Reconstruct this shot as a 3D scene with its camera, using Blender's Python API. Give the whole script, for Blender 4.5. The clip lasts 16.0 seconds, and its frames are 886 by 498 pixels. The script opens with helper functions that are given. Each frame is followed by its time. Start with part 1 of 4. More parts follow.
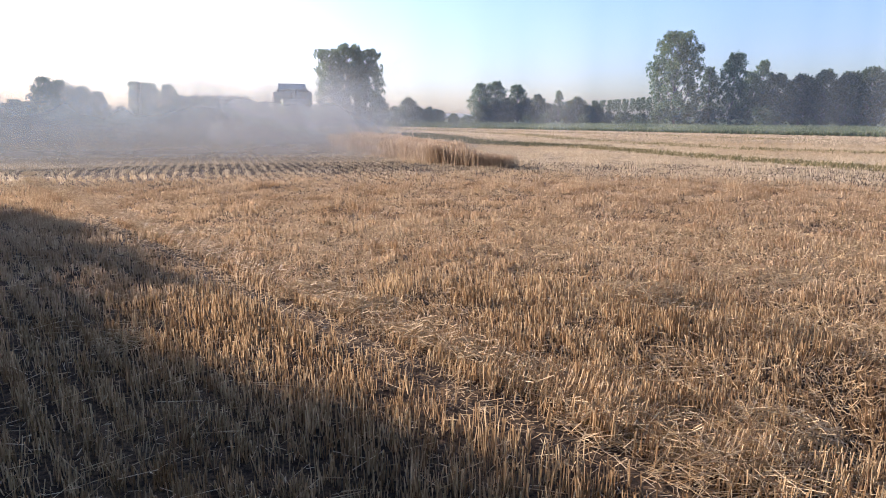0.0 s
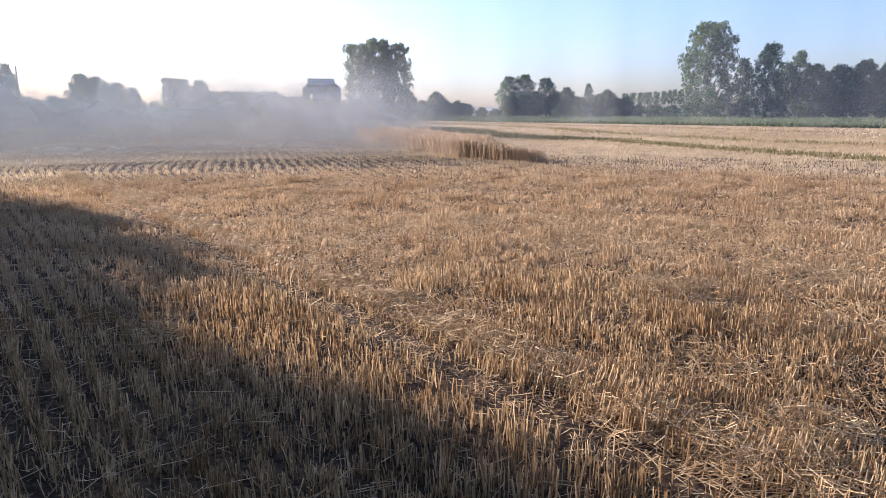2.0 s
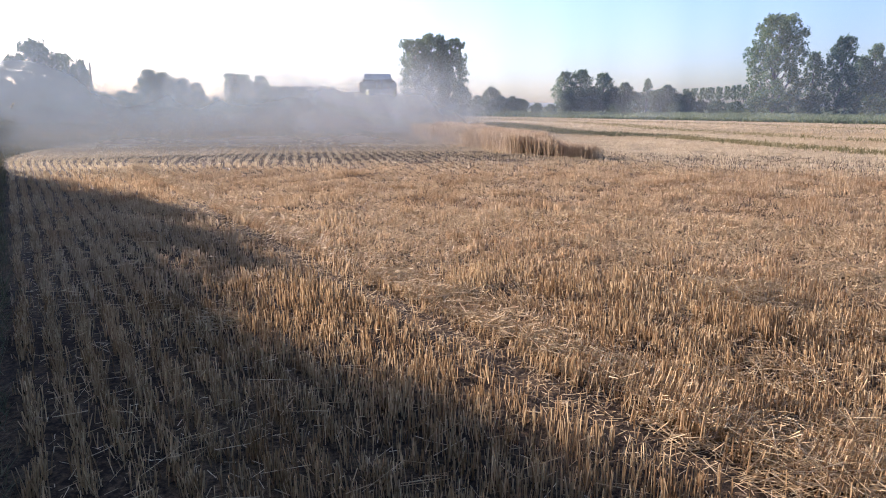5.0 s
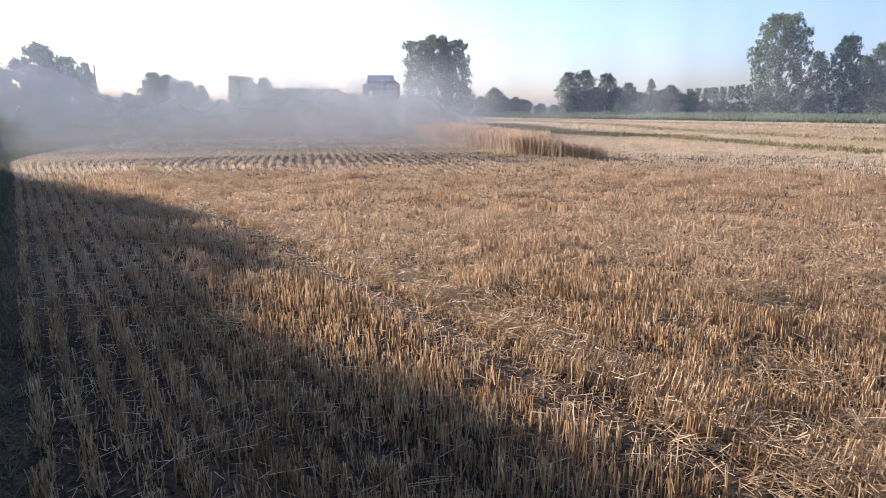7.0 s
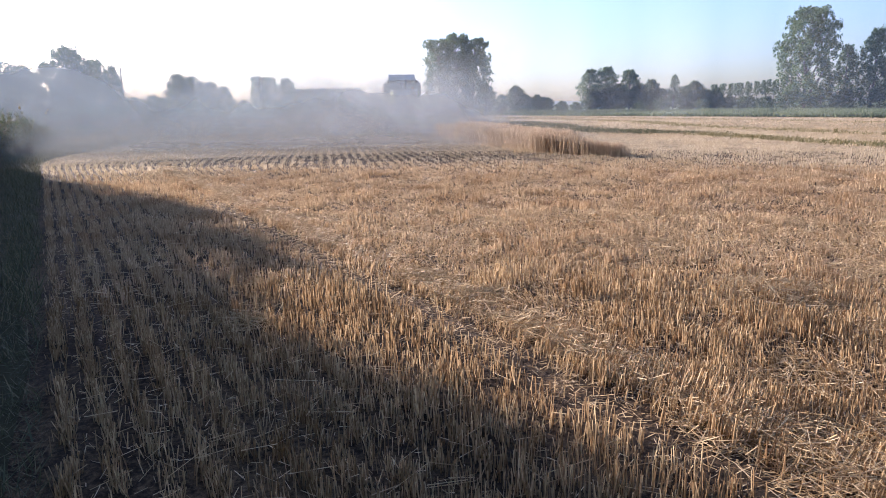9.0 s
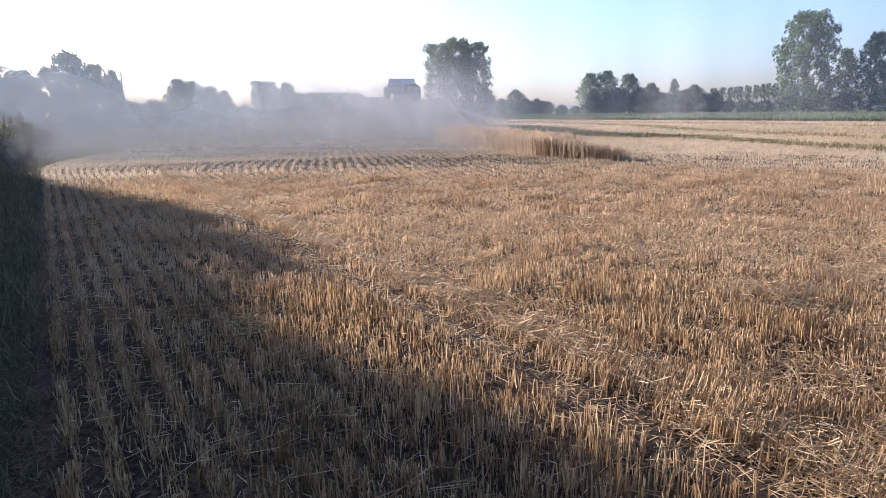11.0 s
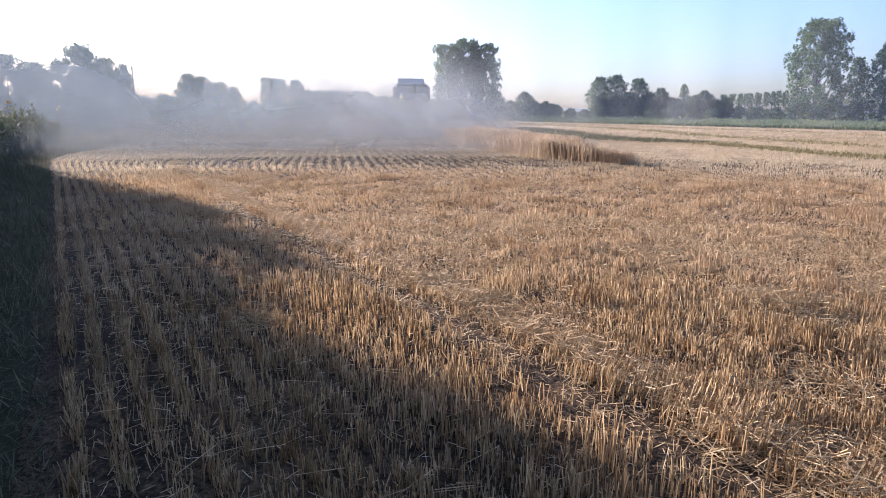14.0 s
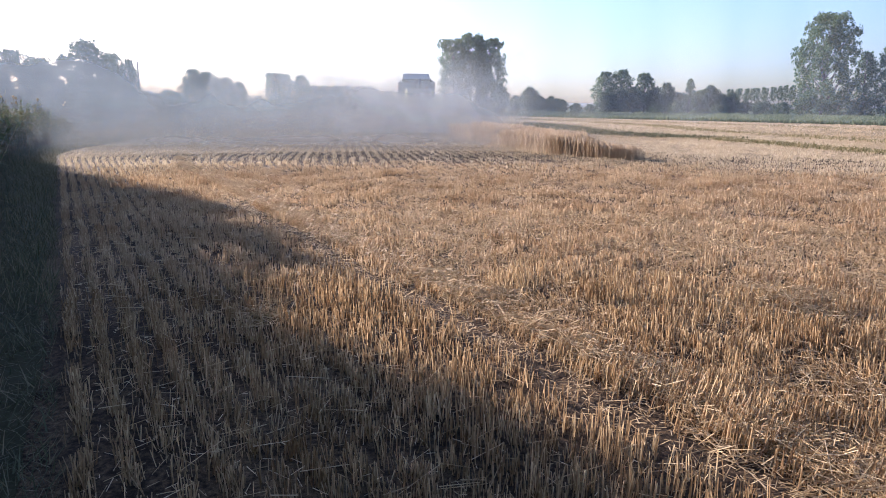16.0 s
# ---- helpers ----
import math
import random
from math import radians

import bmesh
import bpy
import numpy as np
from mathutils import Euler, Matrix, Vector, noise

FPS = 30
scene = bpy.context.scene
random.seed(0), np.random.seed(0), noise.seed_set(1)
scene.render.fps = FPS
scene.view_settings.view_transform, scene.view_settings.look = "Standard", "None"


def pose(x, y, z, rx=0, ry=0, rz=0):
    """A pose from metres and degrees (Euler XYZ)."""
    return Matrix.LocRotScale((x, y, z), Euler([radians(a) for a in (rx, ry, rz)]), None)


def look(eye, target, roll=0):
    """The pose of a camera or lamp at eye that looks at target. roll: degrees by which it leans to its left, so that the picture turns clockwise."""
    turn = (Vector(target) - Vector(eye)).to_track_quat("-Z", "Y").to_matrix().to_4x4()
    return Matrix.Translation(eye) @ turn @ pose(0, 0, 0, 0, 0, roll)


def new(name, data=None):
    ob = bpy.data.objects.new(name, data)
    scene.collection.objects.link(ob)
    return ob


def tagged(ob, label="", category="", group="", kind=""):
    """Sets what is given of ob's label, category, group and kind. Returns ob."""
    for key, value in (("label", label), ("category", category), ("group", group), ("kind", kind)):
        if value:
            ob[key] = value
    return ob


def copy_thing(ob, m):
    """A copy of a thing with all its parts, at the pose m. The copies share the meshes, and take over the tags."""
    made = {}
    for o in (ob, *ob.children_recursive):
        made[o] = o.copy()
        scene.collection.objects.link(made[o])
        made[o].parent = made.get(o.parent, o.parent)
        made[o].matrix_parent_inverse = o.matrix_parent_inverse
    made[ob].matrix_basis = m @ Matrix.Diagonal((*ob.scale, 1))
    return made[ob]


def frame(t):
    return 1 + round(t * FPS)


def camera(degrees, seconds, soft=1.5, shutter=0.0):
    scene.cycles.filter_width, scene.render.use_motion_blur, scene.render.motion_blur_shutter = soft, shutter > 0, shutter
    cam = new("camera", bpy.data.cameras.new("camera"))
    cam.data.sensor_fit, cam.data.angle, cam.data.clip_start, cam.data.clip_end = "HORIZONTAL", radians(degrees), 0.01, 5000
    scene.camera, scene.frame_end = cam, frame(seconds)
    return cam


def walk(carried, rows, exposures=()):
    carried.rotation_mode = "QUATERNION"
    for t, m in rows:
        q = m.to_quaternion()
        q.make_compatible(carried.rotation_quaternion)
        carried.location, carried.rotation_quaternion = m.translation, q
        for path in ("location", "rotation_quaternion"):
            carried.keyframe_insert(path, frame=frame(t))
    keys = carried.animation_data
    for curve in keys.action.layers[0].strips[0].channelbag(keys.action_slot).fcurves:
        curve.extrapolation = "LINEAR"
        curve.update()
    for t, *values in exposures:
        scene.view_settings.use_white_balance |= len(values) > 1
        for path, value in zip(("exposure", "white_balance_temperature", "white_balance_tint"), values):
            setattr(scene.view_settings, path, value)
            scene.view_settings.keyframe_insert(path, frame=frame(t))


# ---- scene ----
# one handheld shot from eye height at the field's edge; +y is the first heading, yaw to the left
PATH = [
    (0, 0.0617, -0.0321, 1.6062, 0.01, -11.608, -0.061),
    (0.5, 0.0611, -0.0289, 1.6011, 0.539, -11.917, -0.027),
    (1, 0.0547, -0.0305, 1.6019, 1.441, -11.895, -0.153),
    (1.5, 0.0523, -0.0334, 1.6046, 1.884, -11.901, -0.255),
    (2, 0.0528, -0.0301, 1.6027, 2.528, -12.108, -0.379),
    (2.5, 0.0541, -0.0266, 1.5983, 3.025, -12.578, -0.422),
    (3, 0.0432, -0.0226, 1.602, 3.91, -12.409, 0.022),
    (3.5, 0.046, -0.0233, 1.5994, 5.19, -12.521, -0.338),
    (4, 0.0363, -0.0279, 1.6038, 6.768, -12.344, -0.778),
    (6.3, 0.028, -0.0303, 1.6042, 7.343, -12.673, -0.015),
    (6.5, 0.0246, -0.0307, 1.6048, 7.384, -12.526, -0.025),
    (7, 0.0228, -0.0334, 1.6043, 7.596, -12.389, -0.454),
    (7.5, 0.023, -0.0326, 1.6083, 8.141, -12.153, -0.682),
    (8, 0.0251, -0.0298, 1.6075, 8.965, -12.158, -0.768),
    (8.5, 0.0305, -0.0201, 1.6051, 9.352, -12.351, -0.988),
    (9, 0.032, -0.0077, 1.6003, 9.565, -12.473, -1.068),
    (9.2, 0.0345, -0.0105, 1.5964, 10.085, -11.798, -1.178),
    (11.5, 0.0222, -0.0157, 1.6006, 9.488, -12.336, -1.115),
    (12, 0.0222, -0.0086, 1.595, 9.621, -12.502, -1.012),
    (12.5, 0.0197, -0.0041, 1.5958, 9.873, -12.498, -0.562),
    (13, 0.0138, -0.0066, 1.5963, 10.016, -12.483, -0.053),
    (13.5, 0.0069, -0.0128, 1.5993, 10.021, -12.238, -0.016),
    (14, 0.0012, -0.0121, 1.599, 10.051, -12.08, 0.086),
    (14.5, -0.0017, -0.0075, 1.5925, 10.287, -12.181, 0.051),
    (15, -0.0041, -0.0094, 1.5993, 10.371, -12.433, 0.029),
    (15.5, 0.0013, -0.0055, 1.598, 10.159, -12.482, -0.006),
    (16, -0.0001, -0.0002, 1.6014, 10.5, -12.493, 0.034),
]


def aim(x, y, z, yaw, pitch, roll):
    a, b = radians(yaw), radians(pitch)
    eye = Vector((x, y, z))
    return look(eye, eye + Vector((-math.sin(a) * math.cos(b), math.cos(a) * math.cos(b), math.sin(b))), roll)


cam = camera(69.38, 16.0, soft=0.9)
walk(cam, [(r[0], aim(*r[1:])) for r in PATH], exposures=[(0.0, 1.39, 5060, 28), (6.5, 1.43, 4970, 28), (16.0, 1.45, 4900, 28)])

# ---- world and sun ----
SUN_AZ, SUN_EL = 57.0, 18.0          # degrees to the left of +y, degrees up
world = bpy.data.worlds.new("sky")
scene.world = world
world.use_nodes = True
wn = world.node_tree.nodes
sky = wn.new("ShaderNodeTexSky")
sky.sky_type = 'NISHITA'
sky.sun_disc = False
sky.sun_elevation = radians(SUN_EL)
sky.sun_rotation = radians(-SUN_AZ)
sky.air_density, sky.dust_density, sky.ozone_density = 1.0, 1.6, 1.0
wn["Background"].inputs[1].default_value = 0.084
world.node_tree.links.new(sky.outputs[0], wn["Background"].inputs[0])
sun = new("sun", bpy.data.lights.new("sun", 'SUN'))
sun.data.energy = 5.0
sun.data.angle = radians(0.6)
sun.data.color = (1.0, 0.79, 0.51)
a, b = radians(SUN_AZ), radians(SUN_EL)
sun.matrix_world = look((-math.sin(a) * math.cos(b) * 90, math.cos(a) * math.cos(b) * 90, math.sin(b) * 90), (0, 0, 0))


# ---- materials ----
def node_mat(name):
    m = bpy.data.materials.new(name)
    m.use_nodes = True
    nt = m.node_tree
    return m, nt, nt.nodes["Principled BSDF"], nt.nodes["Material Output"]


def ramp(nt, fac, stops):
    r = nt.nodes.new("ShaderNodeValToRGB")
    els = r.color_ramp.elements
    while len(els) < len(stops):
        els.new(0.5)
    for e, (p, c) in zip(els, stops):
        e.position, e.color = p, (*c, 1)
    nt.links.new(fac, r.inputs[0])
    return r.outputs[0]


def noise_tex(nt, scale, detail=4, rough=0.6, coord="Object"):
    tc = nt.nodes.new("ShaderNodeTexCoord")
    n = nt.nodes.new("ShaderNodeTexNoise")
    n.inputs["Scale"].default_value, n.inputs["Detail"].default_value, n.inputs["Roughness"].default_value = scale, detail, rough
    nt.links.new(tc.outputs[coord], n.inputs["Vector"])
    return n.outputs[0]


def mixc(nt, fac, one, two, mode="MIX"):
    m = nt.nodes.new("ShaderNodeMix")
    m.data_type, m.blend_type = 'RGBA', mode
    for sock, v in ((m.inputs[0], fac), (m.inputs[6], one), (m.inputs[7], two)):
        if isinstance(v, (int, float)):
            sock.default_value = v
        elif isinstance(v, tuple):
            sock.default_value = (*v, 1)
        else:
            nt.links.new(v, sock)
    return m.outputs[2]


def bump(nt, bsdf, height, strength=0.4, dist=0.02):
    bn = nt.nodes.new("ShaderNodeBump")
    bn.inputs["Strength"].default_value, bn.inputs["Distance"].default_value = strength, dist
    nt.links.new(height, bn.inputs["Height"])
    nt.links.new(bn.outputs[0], bsdf.inputs["Normal"])


def thin_mat(name, stops, glow=0.3, rough=0.5, patch=None, patch_scale=0.6, spec=0.3):
    """Stalks and leaves: a colour a piece, light passing through them."""
    m, nt, p, out = node_mat(name)
    geo = nt.nodes.new("ShaderNodeNewGeometry")
    col = ramp(nt, geo.outputs["Random Per Island"], stops)
    if patch:
        n = noise_tex(nt, patch_scale, 3)
        k = nt.nodes.new("ShaderNodeMapRange")
        k.inputs[1].default_value, k.inputs[2].default_value = 0.42, 0.68
        nt.links.new(n, k.inputs[0])
        col = mixc(nt, k.outputs[0], col, mixc(nt, 1.0, col, patch, "MULTIPLY"))
    nt.links.new(col, p.inputs["Base Color"])
    p.inputs["Roughness"].default_value = rough
    p.inputs["Specular IOR Level"].default_value = spec
    tr = nt.nodes.new("ShaderNodeBsdfTranslucent")
    nt.links.new(col, tr.inputs[0])
    mx = nt.nodes.new("ShaderNodeMixShader")
    mx.inputs[0].default_value = glow
    nt.links.new(p.outputs[0], mx.inputs[1])
    nt.links.new(tr.outputs[0], mx.inputs[2])
    nt.links.new(mx.outputs[0], out.inputs[0])
    return m


def paint_mat(name, colour, rough=0.45, dirt=(0.30, 0.23, 0.15), amount=0.45, metal=0.0):
    """Worn machine paint under a coat of field dust."""
    m, nt, p, out = node_mat(name)
    n = noise_tex(nt, 1.7, 8, 0.7)
    k = nt.nodes.new("ShaderNodeMapRange")
    k.inputs[1].default_value, k.inputs[2].default_value, k.inputs[4].default_value = 0.35, 0.75, amount
    nt.links.new(n, k.inputs[0])
    fine = noise_tex(nt, 45, 3)
    col = mixc(nt, k.outputs[0], colour, dirt)
    col = mixc(nt, 0.12, col, fine, "OVERLAY")
    nt.links.new(col, p.inputs["Base Color"])
    p.inputs["Roughness"].default_value, p.inputs["Metallic"].default_value = rough, metal
    bump(nt, p, fine, 0.12, 0.004)
    return m


def bark_mat(name, dark, light):
    m, nt, p, out = node_mat(name)
    n = noise_tex(nt, 3.0, 8, 0.7)
    nt.links.new(ramp(nt, n, [(0.3, dark), (0.7, light)]), p.inputs["Base Color"])
    p.inputs["Roughness"].default_value = 0.9
    bump(nt, p, n, 0.6, 0.05)
    return m


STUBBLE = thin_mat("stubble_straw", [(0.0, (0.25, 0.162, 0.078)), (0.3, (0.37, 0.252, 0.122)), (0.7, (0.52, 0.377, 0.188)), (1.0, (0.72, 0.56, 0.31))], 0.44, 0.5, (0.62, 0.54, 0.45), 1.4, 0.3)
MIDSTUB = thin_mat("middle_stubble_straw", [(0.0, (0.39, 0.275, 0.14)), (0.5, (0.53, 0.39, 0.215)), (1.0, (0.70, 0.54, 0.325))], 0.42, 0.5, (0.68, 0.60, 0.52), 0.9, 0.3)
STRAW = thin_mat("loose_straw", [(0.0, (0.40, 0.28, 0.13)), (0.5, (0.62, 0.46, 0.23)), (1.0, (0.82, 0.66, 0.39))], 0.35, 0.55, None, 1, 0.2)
# far straw: the dust haze of the distance is mixed into this duller, paler colour
HAZED_STUB = thin_mat("hazed_far_straw", [(0.0, (0.40, 0.315, 0.18)), (0.5, (0.53, 0.43, 0.265)), (1.0, (0.67, 0.56, 0.37))], 0.45, 0.5, (0.78, 0.72, 0.62), 0.08)
WHEAT = thin_mat("ripe_wheat", [(0.0, (0.44, 0.33, 0.20)), (0.5, (0.52, 0.405, 0.255)), (1.0, (0.60, 0.48, 0.315))], 0.72, 0.5)
REGROWTH = thin_mat("drab_regrowth", [(0.0, (0.14, 0.13, 0.05)), (0.6, (0.22, 0.185, 0.075)), (1.0, (0.34, 0.27, 0.125))], 0.3, 0.6)
WEED = thin_mat("green_weeds", [(0.0, (0.07, 0.105, 0.036)), (0.6, (0.12, 0.155, 0.058)), (1.0, (0.28, 0.26, 0.12))], 0.55, 0.5)
DRYSTEM = thin_mat("dry_weed_stems", [(0.0, (0.17, 0.14, 0.07)), (1.0, (0.38, 0.29, 0.16))], 0.3, 0.6)
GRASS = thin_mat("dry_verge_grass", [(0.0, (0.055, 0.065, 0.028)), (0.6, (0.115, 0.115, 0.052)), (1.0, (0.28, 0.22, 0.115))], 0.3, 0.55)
CROP = thin_mat("green_crop_leaves", [(0.0, (0.10, 0.13, 0.06)), (0.6, (0.14, 0.17, 0.08)), (1.0, (0.24, 0.245, 0.13))], 0.55, 0.5)
LEAF = thin_mat("poplar_leaves", [(0.0, (0.080, 0.125, 0.05)), (0.6, (0.125, 0.178, 0.078)), (1.0, (0.19, 0.24, 0.125))], 0.58, 0.45, None, 1, 0.3)
LEAFD = thin_mat("hedge_leaves", [(0.0, (0.068, 0.094, 0.045)), (0.6, (0.10, 0.135, 0.065)), (1.0, (0.16, 0.19, 0.095))], 0.55, 0.5, None, 1, 0.2)
BARK = bark_mat("grey_bark", (0.05, 0.042, 0.035), (0.20, 0.175, 0.15))
YGREEN = paint_mat("faded_lime_paint", (0.56, 0.58, 0.13), 0.45)
WHITE = paint_mat("dusty_white_paint", (0.64, 0.595, 0.505), 0.8, (0.46, 0.375, 0.26), 0.8)
GREY = paint_mat("dusty_grey_paint", (0.48, 0.44, 0.365), 0.85, (0.42, 0.34, 0.235), 0.85)
RED = paint_mat("faded_red_paint", (0.55, 0.085, 0.05), 0.5, amount=0.35)
LOGO = paint_mat("sun_bleached_red_paint", (0.50, 0.20, 0.15), 0.6, (0.46, 0.385, 0.28), 0.8)
DARK = paint_mat("oily_dark_metal", (0.045, 0.042, 0.04), 0.55, amount=0.35)
STEEL = paint_mat("bare_steel", (0.42, 0.41, 0.40), 0.38, amount=0.4, metal=0.8)
RUBBER = paint_mat("dusty_rubber", (0.028, 0.027, 0.026), 0.8, amount=0.5)
POST = bark_mat("weathered_pole_wood", (0.10, 0.085, 0.07), (0.24, 0.21, 0.18))
LENS = paint_mat("red_lamp_lens", (0.5, 0.03, 0.02), 0.2, amount=0.3)
AMBER = paint_mat("amber_lamp_lens", (0.75, 0.30, 0.03), 0.2, amount=0.25)
GLASS, nt, p, out = node_mat("cab_glass")
p.inputs["Base Color"].default_value = (0.75, 0.82, 0.80, 1)
p.inputs["Transmission Weight"].default_value, p.inputs["Roughness"].default_value = 1.0, 0.04


def ground_mat():
    m, nt, p, out = node_mat("field_soil_with_chaff")
    big, mid = noise_tex(nt, 0.09, 5), noise_tex(nt, 1.1, 6, 0.65)
    fine, tiny = noise_tex(nt, 26, 8, 0.75), noise_tex(nt, 110, 4, 0.7)
    soil = ramp(nt, fine, [(0.35, (0.024, 0.017, 0.010)), (0.65, (0.062, 0.043, 0.026))])
    chaff = ramp(nt, tiny, [(0.35, (0.17, 0.11, 0.055)), (0.62, (0.42, 0.29, 0.15)), (0.8, (0.60, 0.44, 0.25))])
    cover = nt.nodes.new("ShaderNodeMath")
    cover.operation = 'MULTIPLY_ADD'
    nt.links.new(mid, cover.inputs[0])
    cover.inputs[1].default_value = 0.9
    nt.links.new(fine, cover.inputs[2])
    k = nt.nodes.new("ShaderNodeMapRange")
    k.inputs[1].default_value, k.inputs[2].default_value = 0.88, 1.30
    nt.links.new(cover.outputs[0], k.inputs[0])
    col = mixc(nt, k.outputs[0], soil, chaff)
    tint = ramp(nt, big, [(0.35, (0.82, 0.78, 0.70)), (0.65, (1.0, 1.0, 1.0))])
    nt.links.new(mixc(nt, 1.0, col, tint, "MULTIPLY"), p.inputs["Base Color"])
    p.inputs["Roughness"].default_value = 0.95
    p.inputs["Specular IOR Level"].default_value = 0.15
    bump(nt, p, fine, 0.8, 0.03)
    return m


def turf_mat(name, low, high, scale=2.0):
    m, nt, p, out = node_mat(name)
    n, f = noise_tex(nt, scale, 7, 0.7), noise_tex(nt, scale * 14, 5, 0.7)
    col = mixc(nt, 0.5, ramp(nt, n, [(0.35, low), (0.65, high)]), ramp(nt, f, [(0.3, low), (0.7, high)]))
    nt.links.new(col, p.inputs["Base Color"])
    p.inputs["Roughness"].default_value = 0.95
    p.inputs["Specular IOR Level"].default_value = 0.1
    bump(nt, p, f, 0.8, 0.05)
    return m


SOIL = ground_mat()
MEADOW = turf_mat("rough_meadow", (0.045, 0.065, 0.022), (0.12, 0.13, 0.05), 0.15)
# verge turf: part of the hedge's shade is put into this dark colour
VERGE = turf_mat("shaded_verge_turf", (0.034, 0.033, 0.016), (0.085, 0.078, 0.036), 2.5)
# straw litter on soil, its colour also greyed for haze over the far ground
LITTER = turf_mat("straw_littered_soil", (0.20, 0.15, 0.082), (0.38, 0.30, 0.172), 1.2)
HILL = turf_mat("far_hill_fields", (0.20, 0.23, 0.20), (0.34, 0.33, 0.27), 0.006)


# ---- mesh helpers ----
def mesh_object(name, verts, faces, material, parent=None, smooth=False):
    me = bpy.data.meshes.new(name)
    verts = np.asarray(verts, dtype=np.float32).reshape(-1, 3)
    faces = np.asarray(faces, dtype=np.int32)
    n, k = faces.shape
    me.vertices.add(len(verts))
    me.vertices.foreach_set("co", verts.ravel())
    me.loops.add(n * k)
    me.loops.foreach_set("vertex_index", faces.ravel())
    me.polygons.add(n)
    me.polygons.foreach_set("loop_start", np.arange(0, n * k, k, dtype=np.int32))
    me.polygons.foreach_set("loop_total", np.full(n, k, dtype=np.int32))
    if smooth:
        me.polygons.foreach_set("use_smooth", np.ones(n, dtype=bool))
    me.update(calc_edges=True)
    me.materials.append(material)
    ob = new(name, me)
    if parent:
        ob.parent = parent
    return ob


def part(name, bm, material, parent, label="", smooth=False):
    me = bpy.data.meshes.new(name)
    bmesh.ops.recalc_face_normals(bm, faces=bm.faces)
    if smooth:
        for f in bm.faces:
            f.smooth = True
    bm.to_mesh(me)
    bm.free()
    me.materials.append(material)
    ob = new(name, me)
    ob.parent = parent
    return tagged(ob, label)


def box(x0, x1, y0, y1, z0, z1, bev=0.015, bm=None):
    own = bm is None
    bm = bmesh.new() if own else bm
    g = bmesh.ops.create_cube(bm, size=1.0)
    for v in g["verts"]:
        v.co = Vector(((x0 + x1) / 2 + v.co.x * (x1 - x0), (y0 + y1) / 2 + v.co.y * (y1 - y0), (z0 + z1) / 2 + v.co.z * (z1 - z0)))
    if bev:
        es = list({e for v in g["verts"] for e in v.link_edges})
        bmesh.ops.bevel(bm, geom=es, offset=bev, segments=2, affect='EDGES', profile=0.6)
    return bm


def prism(profile, x0, x1, bev=0.015):
    """A (y, z) outline carried across from x0 to x1."""
    bm = bmesh.new()
    n = len(profile)
    left = [bm.verts.new((x0, y, z)) for y, z in profile]
    right = [bm.verts.new((x1, y, z)) for y, z in profile]
    bm.faces.new(left)
    bm.faces.new(right[::-1])
    for i in range(n):
        bm.faces.new((left[i], left[(i + 1) % n], right[(i + 1) % n], right[i]))
    if bev:
        bmesh.ops.bevel(bm, geom=list(bm.edges), offset=bev, segments=2, affect='EDGES', profile=0.6)
    return bm


def tube(points, radius, sides=8, bm=None, taper=1.0):
    bm = bmesh.new() if bm is None else bm
    pts = [Vector(q) for q in points]
    rings = []
    for i, q in enumerate(pts):
        d = (pts[min(i + 1, len(pts) - 1)] - pts[max(i - 1, 0)]).normalized()
        s = d.cross(Vector((0.31, 0.17, 0.93))).normalized()
        u = d.cross(s)
        r = radius * (1 + (taper - 1) * i / max(len(pts) - 1, 1))
        rings.append([bm.verts.new(q + (s * math.cos(k * 2 * math.pi / sides) + u * math.sin(k * 2 * math.pi / sides)) * r) for k in range(sides)])
    for r0, r1 in zip(rings, rings[1:]):
        for k in range(sides):
            bm.faces.new((r0[k], r0[(k + 1) % sides], r1[(k + 1) % sides], r1[k]))
    bm.faces.new(rings[0][::-1])
    bm.faces.new(rings[-1])
    return bm


def bar(p0, p1, thick, bm=None):
    return tube([p0, p1], thick, 6, bm)


def lathe_x(profile, sides=28):
    """Turn an (x, radius) outline about the x axis."""
    bm = bmesh.new()
    rings = [[bm.verts.new((x, r * math.cos(k * 2 * math.pi / sides), r * math.sin(k * 2 * math.pi / sides))) for k in range(sides)] for x, r in profile]
    n = len(rings)
    for i in range(n):
        r0, r1 = rings[i], rings[(i + 1) % n]
        for k in range(sides):
            bm.faces.new((r0[k], r0[(k + 1) % sides], r1[(k + 1) % sides], r1[k]))
    return bm


def polar(az, dist):
    """Degrees to the left of +y and metres from the standpoint."""
    return Vector((-math.sin(radians(az)) * dist, math.cos(radians(az)) * dist, 0))


rng = np.random.default_rng(7)


def blades(name, base, height, width, lean, material, sides=3, parent=None, tip=0.85):
    """Upright stalks: base (n, 3), height and width (n), lean (n, 2) as the tip's offset."""
    n = len(base)
    turn = rng.uniform(0, 2 * np.pi, n)
    verts = np.zeros((n, 2 * sides, 3), dtype=np.float32)
    for k in range(sides):
        a = turn + k * 2 * np.pi / sides
        off = np.stack([np.cos(a), np.sin(a), 0 * a], 1) * (width / 2)[:, None]
        top = base + np.stack([lean[:, 0], lean[:, 1], height], 1)
        verts[:, k] = base + off
        verts[:, sides + k] = top + off * tip
    one = [(k, k + 1, sides + k + 1, sides + k) for k in range(sides - 1)]      # a split, open straw
    faces = (np.arange(n) * 2 * sides)[:, None, None] + np.array(one)[None]
    return mesh_object(name, verts, faces.reshape(-1, 4), material, parent)


